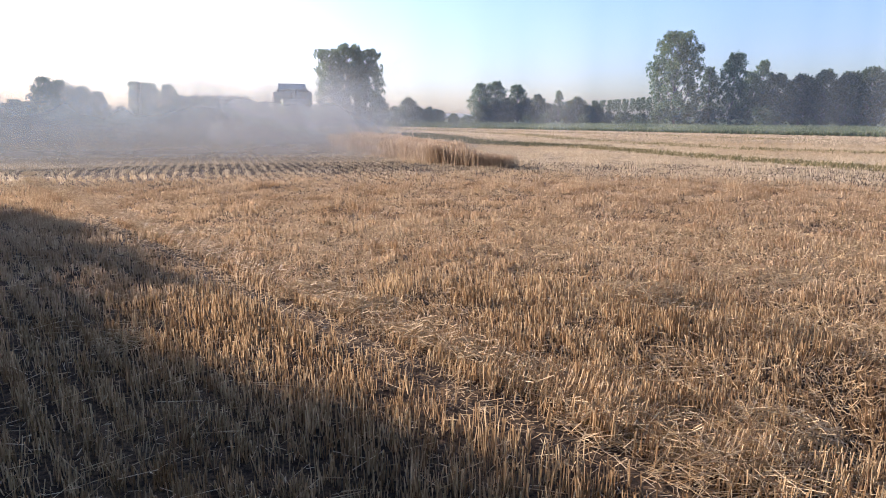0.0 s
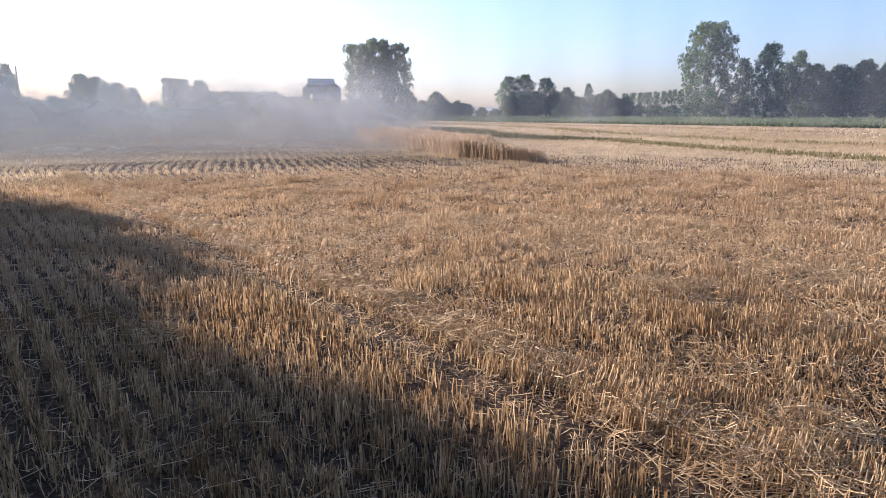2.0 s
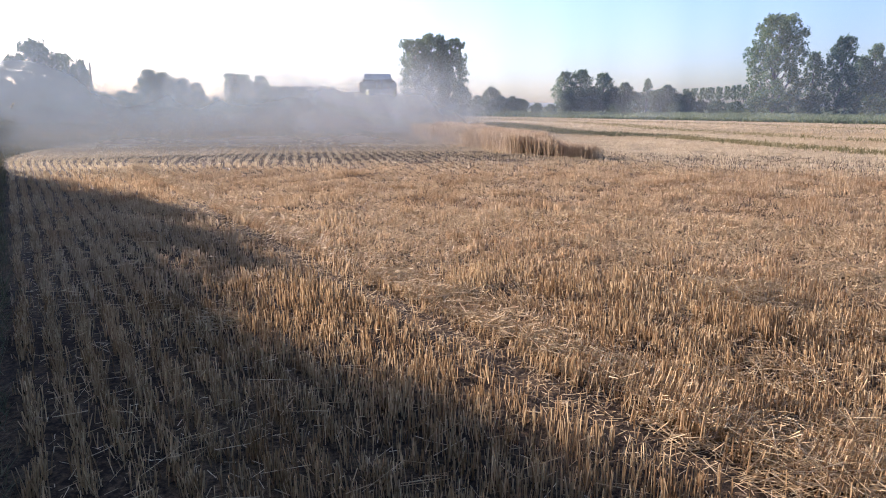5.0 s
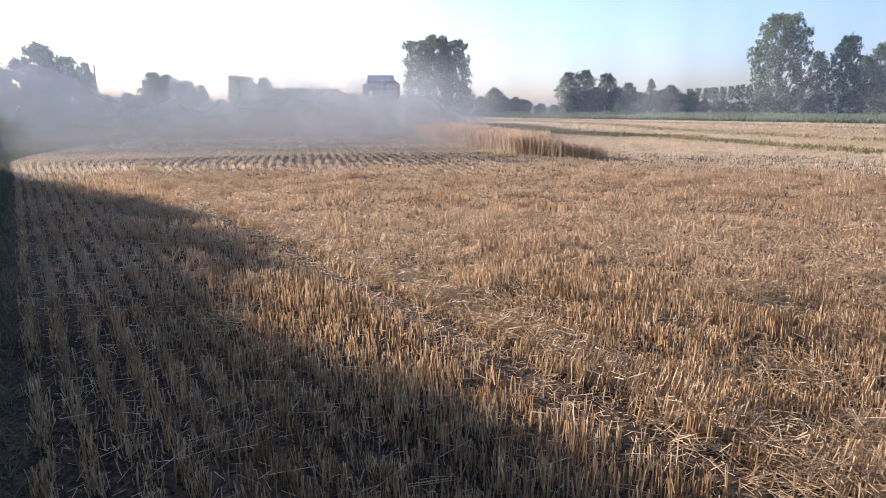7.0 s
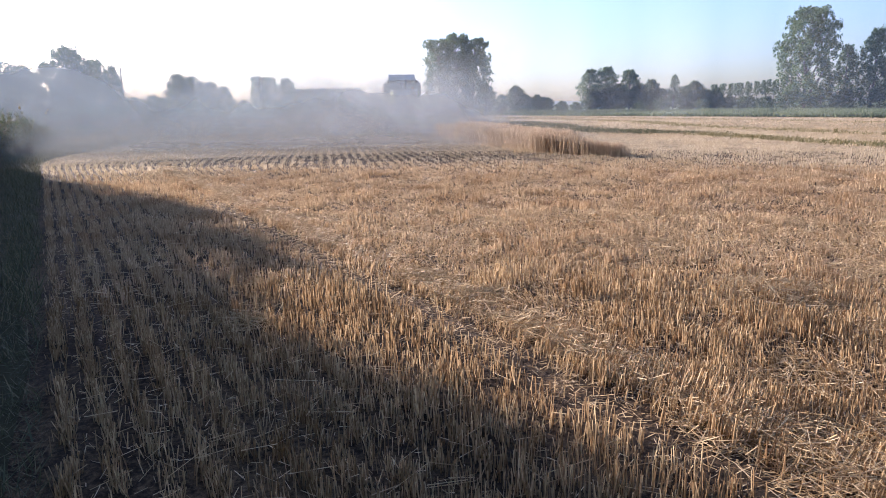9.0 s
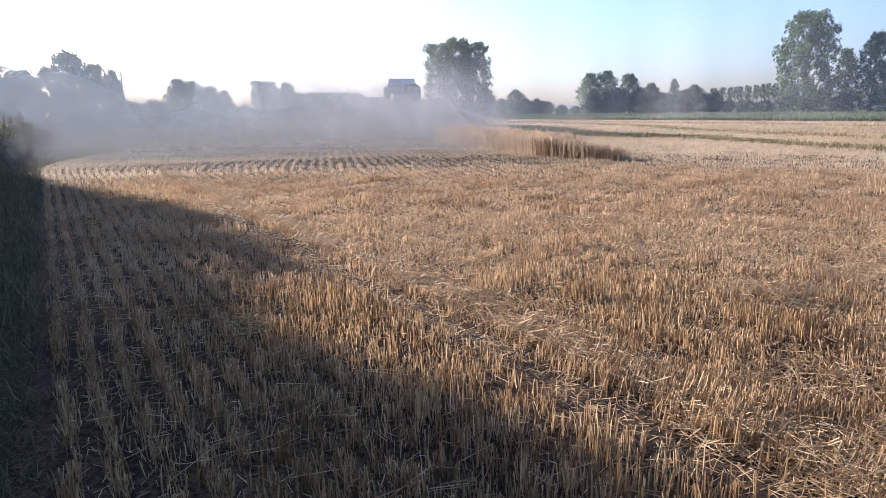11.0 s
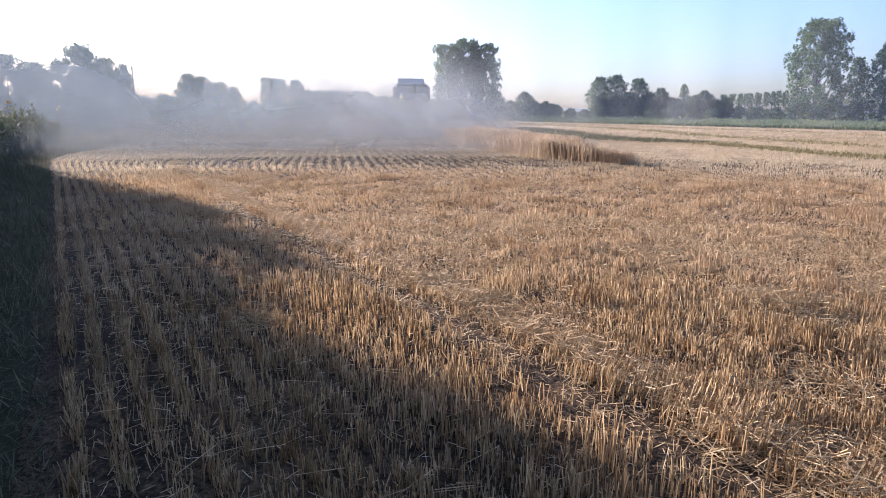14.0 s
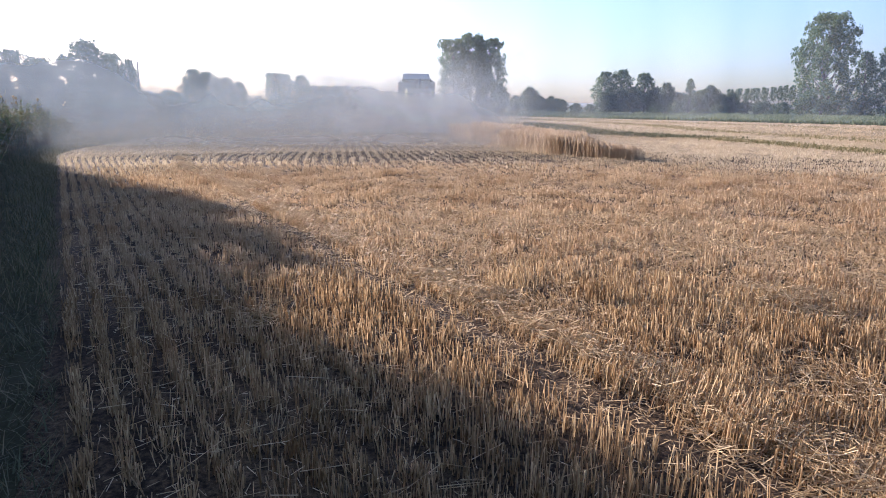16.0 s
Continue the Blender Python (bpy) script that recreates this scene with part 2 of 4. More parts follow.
def sticks(name, centre, length, width, yaw, pitch, material):
    """Straws lying about."""
    n = len(centre)
    d = np.stack([np.cos(yaw) * np.cos(pitch), np.sin(yaw) * np.cos(pitch), np.sin(pitch)], 1)
    s = np.stack([-np.sin(yaw), np.cos(yaw), 0 * yaw], 1)
    u = np.cross(d, s)
    verts = np.zeros((n, 6, 3), dtype=np.float32)
    for k in range(3):
        a = k * 2 * np.pi / 3
        off = (s * np.cos(a) + u * np.sin(a)) * (width / 2)[:, None]
        verts[:, k] = centre - d * (length / 2)[:, None] + off
        verts[:, 3 + k] = centre + d * (length / 2)[:, None] + off
    one = [(k, k + 1, 4 + k, 3 + k) for k in range(2)]
    faces = (np.arange(n) * 6)[:, None, None] + np.array(one)[None]
    return mesh_object(name, verts, faces.reshape(-1, 4), material)


def smooth_noise(x, y, scale, seed=0):
    """Cheap value noise on arrays, about 0 to 1."""
    gx, gy = x / scale + 137.0, y / scale + 91.0
    ix, iy = np.floor(gx), np.floor(gy)
    fx, fy = gx - ix, gy - iy
    fx, fy = fx * fx * (3 - 2 * fx), fy * fy * (3 - 2 * fy)

    def h(i, j):
        v = np.sin(i * 127.1 + j * 311.7 + seed * 74.7) * 43758.5453
        return v - np.floor(v)
    return (h(ix, iy) * (1 - fx) + h(ix + 1, iy) * fx) * (1 - fy) + (h(ix, iy + 1) * (1 - fx) + h(ix + 1, iy + 1) * fx) * fy


# ---- ground ----
ROW_T, ROW_N = Vector((-0.655, 0.756)), Vector((0.756, 0.655))      # along the drill rows, and across them into the field
ROW_T2 = Vector((-math.sin(radians(19.6)), math.cos(radians(19.6))))  # the rows' heading after they bend
MARGIN = -0.086
PITCH = 0.18
FURROW = 2.50


def field(s, o):
    """Places from metres along and across the rows."""
    s, o = np.asarray(s, float), np.asarray(o, float)
    d = np.clip(s - np.maximum(26.5 - 1.85 * o, 8.0), -3, None)
    d = np.where(d < 3, (d + 3) ** 2 / 12, d)
    x = ROW_T.x * (s - d) + ROW_T2.x * d + ROW_N.x * (o + MARGIN)
    y = ROW_T.y * (s - d) + ROW_T2.y * d + ROW_N.y * (o + MARGIN)
    return x, y


def ground_sheet():
    radii = [0, 1.5, 3, 4.5, 6, 8, 10, 13, 17, 22, 30, 42, 60, 90, 140, 250, 500, 1000, 2200, 4500]
    n = 96
    verts = [(0, 0, 0)]
    for r in radii[1:]:
        for k in range(n):
            a = k * 2 * math.pi / n
            x, y = r * math.cos(a), r * math.sin(a)
            verts.append((x, y, 0.010 * (noise.noise((x * 0.35, y * 0.35, 3.1))) * (1 if r < 60 else 0)))
    me_faces = [(0, 1 + k, 1 + (k + 1) % n) for k in range(n)]
    for i in range(len(radii) - 2):
        for k in range(n):
            b0, b1 = 1 + i * n, 1 + (i + 1) * n
            me_faces.append((b0 + k, b1 + k, b1 + (k + 1) % n, b0 + (k + 1) % n))
    me = bpy.data.meshes.new("ground")
    me.from_pydata(verts, [], me_faces)
    for f in me.polygons:
        f.use_smooth = True
    me.materials.append(SOIL)
    return tagged(new("ground", me), "dry brown field soil littered with chaff", "ground", kind="structure")


ground_sheet()


def sheet(name, outline, z, material, label):
    bm = bmesh.new()
    top = [bm.verts.new((x, y, z)) for x, y in outline]
    bm.faces.new(top)
    g = bmesh.ops.extrude_face_region(bm, geom=list(bm.faces))
    for v in g["geom"]:
        if isinstance(v, bmesh.types.BMVert):
            v.co.z -= 0.12
    bmesh.ops.recalc_face_normals(bm, faces=bm.faces)
    me = bpy.data.meshes.new(name)
    bm.to_mesh(me)
    bm.free()
    me.materials.append(material)
    return tagged(new(name, me), label, "ground", kind="structure")


# field edge: a line parallel to the rows on the far side
EDGE_T = Vector((-0.580, 0.815))
EDGE_P = Vector((10.0, 88.6))
EDGE_N = Vector((0.815, 0.580))


def edge_at(u, off):
    return EDGE_P + EDGE_T * u + EDGE_N * off


def lines(*rows):
    return [tuple(edge_at(u, off)) for u, off in rows]


sheet("meadow", lines((-220, 0), (420, 0), (420, 900), (-220, 900)), 0.018, MEADOW, "rough green meadow beyond the field")
arc = [polar(a, 24) for a in range(-60, 78, 3)]
far_arc = [EDGE_P + EDGE_T * 130, EDGE_P - EDGE_T * 90]
sheet("stubble_ground", [(q.x, q.y) for q in arc] + [tuple(far_arc[0]), tuple(far_arc[1])], 0.014, LITTER, "straw-littered soil under the distant stubble")
vs = [field(s, -0.22 + 0.06 * math.sin(s * 1.7)) for s in np.linspace(-14, 60, 60)]
vo = [field(s, -9.0) for s in np.linspace(60, -14, 24)]
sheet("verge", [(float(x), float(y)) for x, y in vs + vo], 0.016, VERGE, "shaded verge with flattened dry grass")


# ---- stubble ----
def bare(s, o):
    """How bare the soil is: the wheel furrow and random gaps."""
    f = np.clip((15 - s) / 4, 0, 1) * np.exp(-((o - FURROW - 0.04 * np.sin(s * 1.9)) / 0.135) ** 2)
    g = smooth_noise(s * 1.0, o * 2.2, 0.55, 3)
    return np.clip(f * 1.05 + np.clip((g - 0.80) * 3.2, 0, 1), 0, 1)


def stubble(name, r0, r1, per_m, width, tall, sides, material, label, spread=0.026, seed=1):
    global rng
    rng = np.random.default_rng(seed)
    n_rows = int(r1 * 1.05 / PITCH)
    m = int(2.1 * r1 * per_m)
    keep = []
    for k in range(n_rows):
        s = rng.uniform(-0.55 * r1 - 2, 1.15 * r1, int(m * 0.82))
        o = k * PITCH + rng.normal(0, spread + (0.020 * min(1, k * PITCH / 1.6) if r1 < 20 else 0.003), len(s)) + 0.012 * np.sin(s * 2.1 + k)
        x, y = field(s, o)
        r = np.hypot(x, y)
        az = np.degrees(np.arctan2(-x, y))
        rd = r + rng.normal(0, 0.07, len(r)) * r
        ok = (rd > r0) & (rd < r1) & (((az > -58) & (az < 75)) | (r < 7)) & (r > 0.35)
        ok &= rng.uniform(0, 1, len(s)) > bare(s, o) * 1.1
        ok &= (EDGE_N.x * (x - EDGE_P.x) + EDGE_N.y * (y - EDGE_P.y)) < 0
        cl = smooth_noise(s, o * 1.6, 0.075 if r1 < 8 else 0.11, 8)          # plants stand in small tufts
        rowed = np.clip(2.2 * cl - 0.45, 0.04, 1)
        ok &= rng.uniform(0, 1, len(s)) < (np.where(o < FURROW, rowed, 0.5 * rowed + 0.15 + 0.5 * cl) if r1 < 20 else 0.4 + 0.8 * cl)
        keep.append(np.stack([x[ok], y[ok], s[ok], o[ok]], 1))
    q = np.concatenate(keep)
    n = len(q)
    inner = np.clip((q[:, 3] - FURROW) / 0.6, 0, 1)
    crush = np.clip((smooth_noise(q[:, 0], q[:, 1], 0.42, 5) - (0.45 if r1 < 8 else 0.34)) * 4.0, 0, 1) * inner      # hollows pressed into the stand
    lay = smooth_noise(q[:, 0], q[:, 1], 0.9, 15) * 6.28 * 1.5                                # the way each patch was laid over
    h = rng.normal(tall, tall * 0.17, n) * (1 - 0.62 * crush * rng.uniform(0.6, 1, n)) 
    h = h * ((0.72 + 0.55 * smooth_noise(q[:, 0], q[:, 1], 0.3, 6)) if r1 < 8 else (0.42 + 1.15 * smooth_noise(q[:, 0], q[:, 1], 0.17 if r1 < 20 else 0.34, 6)))
    h = h * (0.80 + 0.20 * np.clip(q[:, 3] / 2.0, 0, 1))
    h = h * np.where(rng.uniform(0, 1, n) < 0.14, rng.uniform(0.35, 0.7, n), 1)
    ln = rng.normal(0, 0.13 * tall, (n, 2)) + (crush * rng.uniform(0, 0.8 * tall, n))[:, None] * np.stack([np.cos(lay), np.sin(lay)], 1)
    swept = np.exp(-((q[:, 3] - FURROW - 0.40) / 0.24) ** 2) * np.clip((17 - q[:, 2]) / 4, 0, 1) * rng.uniform(0.2, 1, n)
    h = h * (1 + 0.15 * swept)
    ln = ln + (0.10 * swept)[:, None] * np.array([[ROW_N.x, ROW_N.y]])
    base = np.stack([q[:, 0], q[:, 1], np.full(n, -0.02)], 1)
    w = rng.uniform(0.75, 1.3, n) * width
    ob = blades(name, base, h + 0.02, w, ln, material, sides)
    return tagged(ob, label, "stubble", kind="stuff")


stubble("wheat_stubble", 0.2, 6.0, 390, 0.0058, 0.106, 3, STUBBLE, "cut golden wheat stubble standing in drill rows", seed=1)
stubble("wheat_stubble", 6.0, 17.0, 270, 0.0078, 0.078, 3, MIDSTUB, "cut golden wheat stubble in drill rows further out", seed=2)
stubble("wheat_stubble", 17.0, 42.0, 64, 0.011, 0.070, 2, HAZED_STUB, "wheat stubble across the open field, haze paled into its colour", 0.03, seed=3)


def far_stubble():
    global rng
    rng = np.random.default_rng(11)
    r = np.sqrt(rng.uniform(42 ** 2, 150 ** 2, 240000))
    az = np.radians(rng.uniform(-50, 60, len(r)))
    x, y = -np.sin(az) * r, np.cos(az) * r
    ok = (EDGE_N.x * (x - EDGE_P.x) + EDGE_N.y * (y - EDGE_P.y)) < 0
    x, y = x[ok], y[ok]
    n = len(x)
    ob = blades("wheat_stubble", np.stack([x, y, np.full(n, -0.02)], 1), rng.normal(0.085, 0.02, n), rng.uniform(0.04, 0.09, n), rng.normal(0, 0.02, (n, 2)), HAZED_STUB, 2)
    tagged(ob, "distant stubble running to the field edge, paled for haze", "stubble", kind="stuff")


far_stubble()


# ---- loose straw ----
def loose_straw():
    global rng
    rng = np.random.default_rng(21)
    sets = []

    def add(x, y, z, length, pitch, yaw=None):
        n = len(x)
        sets.append(np.stack([x, y, z, length, rng.uniform(0, 6.28, n) if yaw is None else yaw, pitch], 1))
    # strewn everywhere
    r = np.sqrt(rng.uniform(0.8, 15 ** 2, 12000))
    az = np.radians(rng.uniform(-55, 60, len(r)))
    x, y = -np.sin(az) * r, np.cos(az) * r
    across = ROW_N.x * x + ROW_N.y * y
    inside = (across > 0.15) & ((across > 2.0) | (rng.uniform(0, 1, len(x)) < 0.4))
    x, y = x[inside], y[inside]
    add(x, y, rng.uniform(0.015, 0.10, len(x)), rng.uniform(0.04, 0.17, len(x)), rng.normal(0, 0.35, len(x)))
    # the swath beside the furrow, and bits in it
    s = rng.uniform(-2, 22, 13000)
    thick = np.clip((smooth_noise(s, s * 0 + 3, 0.8, 2) - 0.30) * 2.2, 0.08, 1)
    keep = rng.uniform(0, 1, len(s)) < thick
    s = s[keep]
    o = FURROW + 0.24 + np.abs(rng.normal(0, 0.20, len(s)))
    x, y = field(s, o)
    add(x, y, rng.uniform(0.015, 0.09, len(s)) + 0.03 * smooth_noise(x, y, 0.4), rng.uniform(0.06, 0.24, len(s)), rng.normal(0.05, 0.28, len(s)), rng.normal(-0.6, 0.8, len(s)))
    s = rng.uniform(-2, 20, 4500)
    o = FURROW + rng.normal(0, 0.16, len(s))
    x, y = field(s, o)
    add(x, y, rng.uniform(0.008, 0.03, len(s)), rng.uniform(0.02, 0.09, len(s)), rng.normal(0, 0.1, len(s)))
    # chaff and short bits on the soil inside the field
    r = np.sqrt(rng.uniform(0.8, 10 ** 2, 70000))
    az = np.radians(rng.uniform(-50, 50, len(r)))
    x, y = -np.sin(az) * r, np.cos(az) * r
    inside = (ROW_N.x * x + ROW_N.y * y) > FURROW + 0.1 + rng.normal(0, 0.12, len(x))
    x, y = x[inside], y[inside]
    add(x, y, rng.uniform(0.008, 0.055, len(x)), rng.uniform(0.025, 0.11, len(x)), rng.normal(0, 0.55, len(x)))
    # broken bits among the drill rows
    s, o = rng.uniform(-1.5, 14, 5000), rng.uniform(0.0, 2.6, 5000)
    x, y = field(s, o)
    add(x, y, rng.uniform(0.006, 0.055, len(s)), rng.uniform(0.015, 0.075, len(s)), rng.normal(0, 0.45, len(s)))
    s, o = rng.uniform(-1, 9, 450), rng.uniform(0.1, 2.2, 450)
    x, y = field(s, o)
    add(x, y, rng.uniform(0.04, 0.085, len(s)), rng.uniform(0.10, 0.26, len(s)), rng.normal(0, 0.16, len(s)), rng.normal(0.7, 0.5, len(s)))
    # crushed straw further out, in lumps
    r = np.sqrt(rng.uniform(6 ** 2, 19 ** 2, 42000))
    az = np.radians(rng.uniform(-50, 45, len(r)))
    x, y = -np.sin(az) * r, np.cos(az) * r
    lump = smooth_noise(x, y, 0.55, 12)
    inside = (rng.uniform(0, 1, len(x)) < np.clip((lump - 0.35) * 2, 0, 1)) & ((ROW_N.x * x + ROW_N.y * y) > 1.4)
    x, y, lump = x[inside], y[inside], lump[inside]
    add(x, y, rng.uniform(0.01, 0.09, len(x)) * (0.5 + 0.7 * lump), rng.uniform(0.05, 0.15, len(x)), rng.normal(0, 0.6, len(x)))
    # tossed heaps
    for hx, hy, rad, high, count in ((1.85, 5.5, 0.55, 0.17, 1700), (0.56, 3.80, 0.24, 0.13, 460), (1.02, 3.10, 0.28, 0.14, 520), (1.45, 2.62, 0.34, 0.17, 650), (2.5, 4.6, 0.40, 0.14, 600),
                                     (1.35, 3.6, 0.5, 0.14, 500), (3.1, 6.2, 0.6, 0.15, 700), (-0.62, 5.26, 0.25, 0.13, 350), (-1.18, 5.76, 0.3, 0.14, 420), (0.9, 7.2, 0.8, 0.13, 700), (-2.25, 4.4, 0.2, 0.10, 160), (3.4, 4.3, 0.5, 0.15, 500), (1.75, 3.0, 0.28, 0.17, 550)):
        rr = rad * np.sqrt(rng.uniform(0, 1, count))
        an = rng.uniform(0, 6.28, count)
        add(hx + rr * np.cos(an) * 1.3, hy + rr * np.sin(an), high * (1 - (rr / rad) ** 2) * rng.uniform(0.0, 1, count) * 0.8 + 0.012, rng.uniform(0.06, 0.22, count), rng.normal(0.0, 0.3, count), rng.normal(0.4, 0.9, count))
    q = np.concatenate(sets)
    ob = sticks("loose_straw", q[:, :3], q[:, 3], rng.uniform(0.0026, 0.0050, len(q)), q[:, 4], q[:, 5], STRAW)
    tagged(ob, "pale loose straw tossed over the stubble", "straw", kind="stuff")


loose_straw()


# ---- verge growth ----
def verge_grass():
    global rng
    rng = np.random.default_rng(31)
    n = 26000
    s, o = rng.uniform(-3, 40, n), -0.12 - np.abs(rng.normal(0, 1.6, n))
    x, y = field(s, o)
    h = rng.uniform(0.05, 0.18, n) * (1 + 0.8 * (smooth_noise(s, o, 0.9, 4) > 0.55)) 
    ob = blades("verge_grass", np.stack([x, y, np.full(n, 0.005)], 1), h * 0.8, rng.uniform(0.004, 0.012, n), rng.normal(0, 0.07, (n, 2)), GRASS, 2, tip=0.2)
    tagged(ob, "flattened dry grass on the shaded verge", "grass", kind="stuff")
    n = 22000
    s, o = rng.uniform(-2, 10, n), -0.10 - 3.2 * rng.uniform(0, 1, n) ** 1.3
    ok = rng.uniform(0, 1, n) < np.clip(smooth_noise(s, o, 0.45, 14) * 2.2 - 0.5, 0.05, 1)
    x, y = field(s[ok], o[ok])
    n = len(x)
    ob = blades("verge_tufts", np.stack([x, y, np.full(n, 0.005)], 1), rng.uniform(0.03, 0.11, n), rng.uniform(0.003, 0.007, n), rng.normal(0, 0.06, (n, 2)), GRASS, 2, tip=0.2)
    tagged(ob, "short green and brown grass tufts on the verge", "grass", kind="stuff")
    n = 9000
    s, o = rng.uniform(-4, 22, n), -0.15 - np.abs(rng.normal(0, 1.4, n))
    x, y = field(s, o)
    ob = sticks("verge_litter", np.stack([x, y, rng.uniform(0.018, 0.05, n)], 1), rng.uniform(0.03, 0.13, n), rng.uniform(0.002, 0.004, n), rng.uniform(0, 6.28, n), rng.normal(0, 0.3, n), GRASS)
    tagged(ob, "dry brown grass bits lying on the verge", "grass", kind="stuff")


verge_grass()


def verge_weeds():
    """A thicket of shoulder-high weeds beside the field: stems with leaves up their length."""
    global rng
    rng = np.random.default_rng(33)
    n = 2600
    s = rng.uniform(13, 48, n)
    lip = np.interp(s, [13, 26.7, 31.8, 43, 48], [-1.35, -1.85, -1.1, 0.2, 0.6])
    o = lip - 5.0 * rng.uniform(0, 1, n) ** 1.8 + 0.35 * (smooth_noise(s, s * 0, 1.3, 3) - 0.5)
    x, y = ROW_T.x * s + ROW_N.x * (o + MARGIN), ROW_T.y * s + ROW_N.y * (o + MARGIN)
    h = np.interp(s, [13, 30, 36, 48], [2.05, 2.0, 1.45, 0.8]) * (0.55 + 0.75 * smooth_noise(s, o * 2, 1.4, 9)) * rng.uniform(0.75, 1.05, n)
    ln = rng.normal(0, 0.16, (n, 2)) * h[:, None]
    ob = blades("weed_stems", np.stack([x, y, np.full(n, 0.0)], 1), h, rng.uniform(0.010, 0.018, n), ln, DRYSTEM, 3, tip=0.4)
    tagged(ob, "straw coloured stems of tall verge weeds", "weeds", kind="stuff")
    k = 26
    f = rng.uniform(0.08, 0.93, (n, k)) ** 0.9
    leaf_at = np.stack([x[:, None] + ln[:, :1] * f, y[:, None] + ln[:, 1:] * f, h[:, None] * f], 2).reshape(-1, 3)
    m = len(leaf_at)
    out = rng.normal(0, 0.11, (m, 2))
    ob = blades("weed_leaves", leaf_at, rng.normal(0.02, 0.07, m), rng.uniform(0.03, 0.075, m) , out, WEED, 2, tip=0.3)
    tagged(ob, "green leaves of tall verge weeds", "weeds", kind="stuff")


verge_weeds()


def along(line, f):
    """Points on a bent line at shares f of its length."""
    p = np.array(line, float)
    d = np.concatenate([[0], np.cumsum(np.hypot(*np.diff(p, axis=0).T))])
    return np.interp(f * d[-1], d, p[:, 0]), np.interp(f * d[-1], d, p[:, 1])


def weed_strips():
    """Green regrowth lines left between the passes, and a dark strip that imitates a shadow band."""
    global rng
    rng = np.random.default_rng(41)
    near_line = [(15.5, 16), (13.5, 19.7), (11.3, 24), (9.6, 30.5), (7.6, 35)]
    # a band of shadow on the stubble, made from dark blades
    shade_line = [(7.0, 36.0), (4.2, 38.5), (1.6, 43), (-0.4, 53), (-3.6, 66)]
    far_line = [(22, 26), (14.6, 34), (11.0, 43.5), (7.4, 61), (0.2, 79), (-9, 96)]
    edge_line = [(26, 44), (18, 60), (9, 76), (-2, 92)]
    for line, width, n, mat, label in ((near_line, 0.45, 4200, REGROWTH, "dull green regrowth line in the stubble"),
                                       (shade_line, 1.1, 15000, GRASS, "dark blades standing in for a shadow band across the stubble"),
                                       (far_line, 0.8, 5200, REGROWTH, "dull green regrowth line far out in the stubble"),
                                       (edge_line, 1.0, 2200, REGROWTH, "thin green regrowth before the field edge")):
        x, y = along(line, rng.uniform(0, 1, n))
        x, y = x + rng.normal(0, width, n) + 0.3 * np.sin(y * 0.35), y + rng.normal(0, 0.5, n)
        ok = rng.uniform(0, 1, n) < 0.25 + 1.1 * smooth_noise(x, y, 2.2, 17)
        x, y = x[ok], y[ok]
        n = len(x)
        ob = blades("weed_strip", np.stack([x, y, np.zeros(n)], 1), rng.uniform(0.07, 0.17, n), rng.uniform(0.03, 0.08, n), rng.normal(0, 0.06, (n, 2)), mat, 2, tip=0.3)
        tagged(ob, label, "weeds", kind="stuff")


weed_strips()


def standing_wheat():
    """The band that is still to be cut: its near end lies square to the view, its side runs away beside the machine."""
    global rng
    rng = np.random.default_rng(51)
    n = 22000
    face = [(2.2, 20.3), (1.1, 21.3), (-0.6, 23.2), (-2.2, 26.2), (-4.6, 32.0), (-6.3, 36.5)]
    back = [(2.4, 20.7), (1.6, 21.8), (0.4, 24.0), (-0.6, 28.0), (-2.8, 34.5), (-4.6, 39.0)]
    f, v = rng.uniform(0, 1, n) ** 0.95, rng.uniform(0, 1, n) ** 1.3
    x0, y0 = along(face, f)
    x1, y1 = along(back, f)
    x, y = x0 + (x1 - x0) * v + rng.normal(0, 0.10, n), y0 + (y1 - y0) * v + rng.normal(0, 0.10, n)
    ok = rng.uniform(0, 1, n) < np.clip(0.45 + 3.5 * f, 0, 1)        # thin and trampled at the near end
    x, y, f = x[ok], y[ok], f[ok]
    n = len(x)
    wide = np.where(y < 27, 0.008, 0.02)
    h = rng.normal(0.57, 0.06, n) * np.clip(0.55 + 2.4 * f, 0.3, 1) * (0.78 + 0.44 * smooth_noise(x, y, 0.7, 12))
    ln = rng.normal(0, 0.075, (n, 2))
    ob = blades("standing_wheat", np.stack([x, y, np.zeros(n)], 1), h, wide, ln, WHEAT, 3)
    tagged(ob, "uncut strip of ripe golden wheat", "wheat", kind="stuff")
    tip = np.stack([x + ln[:, 0], y + ln[:, 1], h + 0.02], 1)
    ob = sticks("wheat_ears", tip, np.full(n, 0.075), np.where(y < 27, 0.011, 0.022), rng.uniform(0, 6.28, n), rng.uniform(0.3, 1.4, n), WHEAT)
    tagged(ob, "ripe wheat ears over the uncut strip", "wheat", kind="stuff")


standing_wheat()


def green_crop():
    """Belt of tall green growth along the far field edge."""
    global rng
    rng = np.random.default_rng(61)
    n = 95000
    u, off = rng.uniform(-75, 75, n), 24 * rng.uniform(0.01, 1, n) ** 1.5
    x, y = EDGE_P.x + EDGE_T.x * u + EDGE_N.x * off, EDGE_P.y + EDGE_T.y * u + EDGE_N.y * off
    h = 0.24 + 0.2 * smooth_noise(u, off, 5, 1) + rng.uniform(-0.12, 0.18, n) + 0.008 * off
    ob = blades("green_crop", np.stack([x, y, np.zeros(n)], 1), h, rng.uniform(0.10, 0.24, n), rng.normal(0, 0.18, (n, 2)), CROP, 2, tip=0.3)
    tagged(ob, "belt of low green crop along the field edge", "crop", kind="stuff")


green_crop()


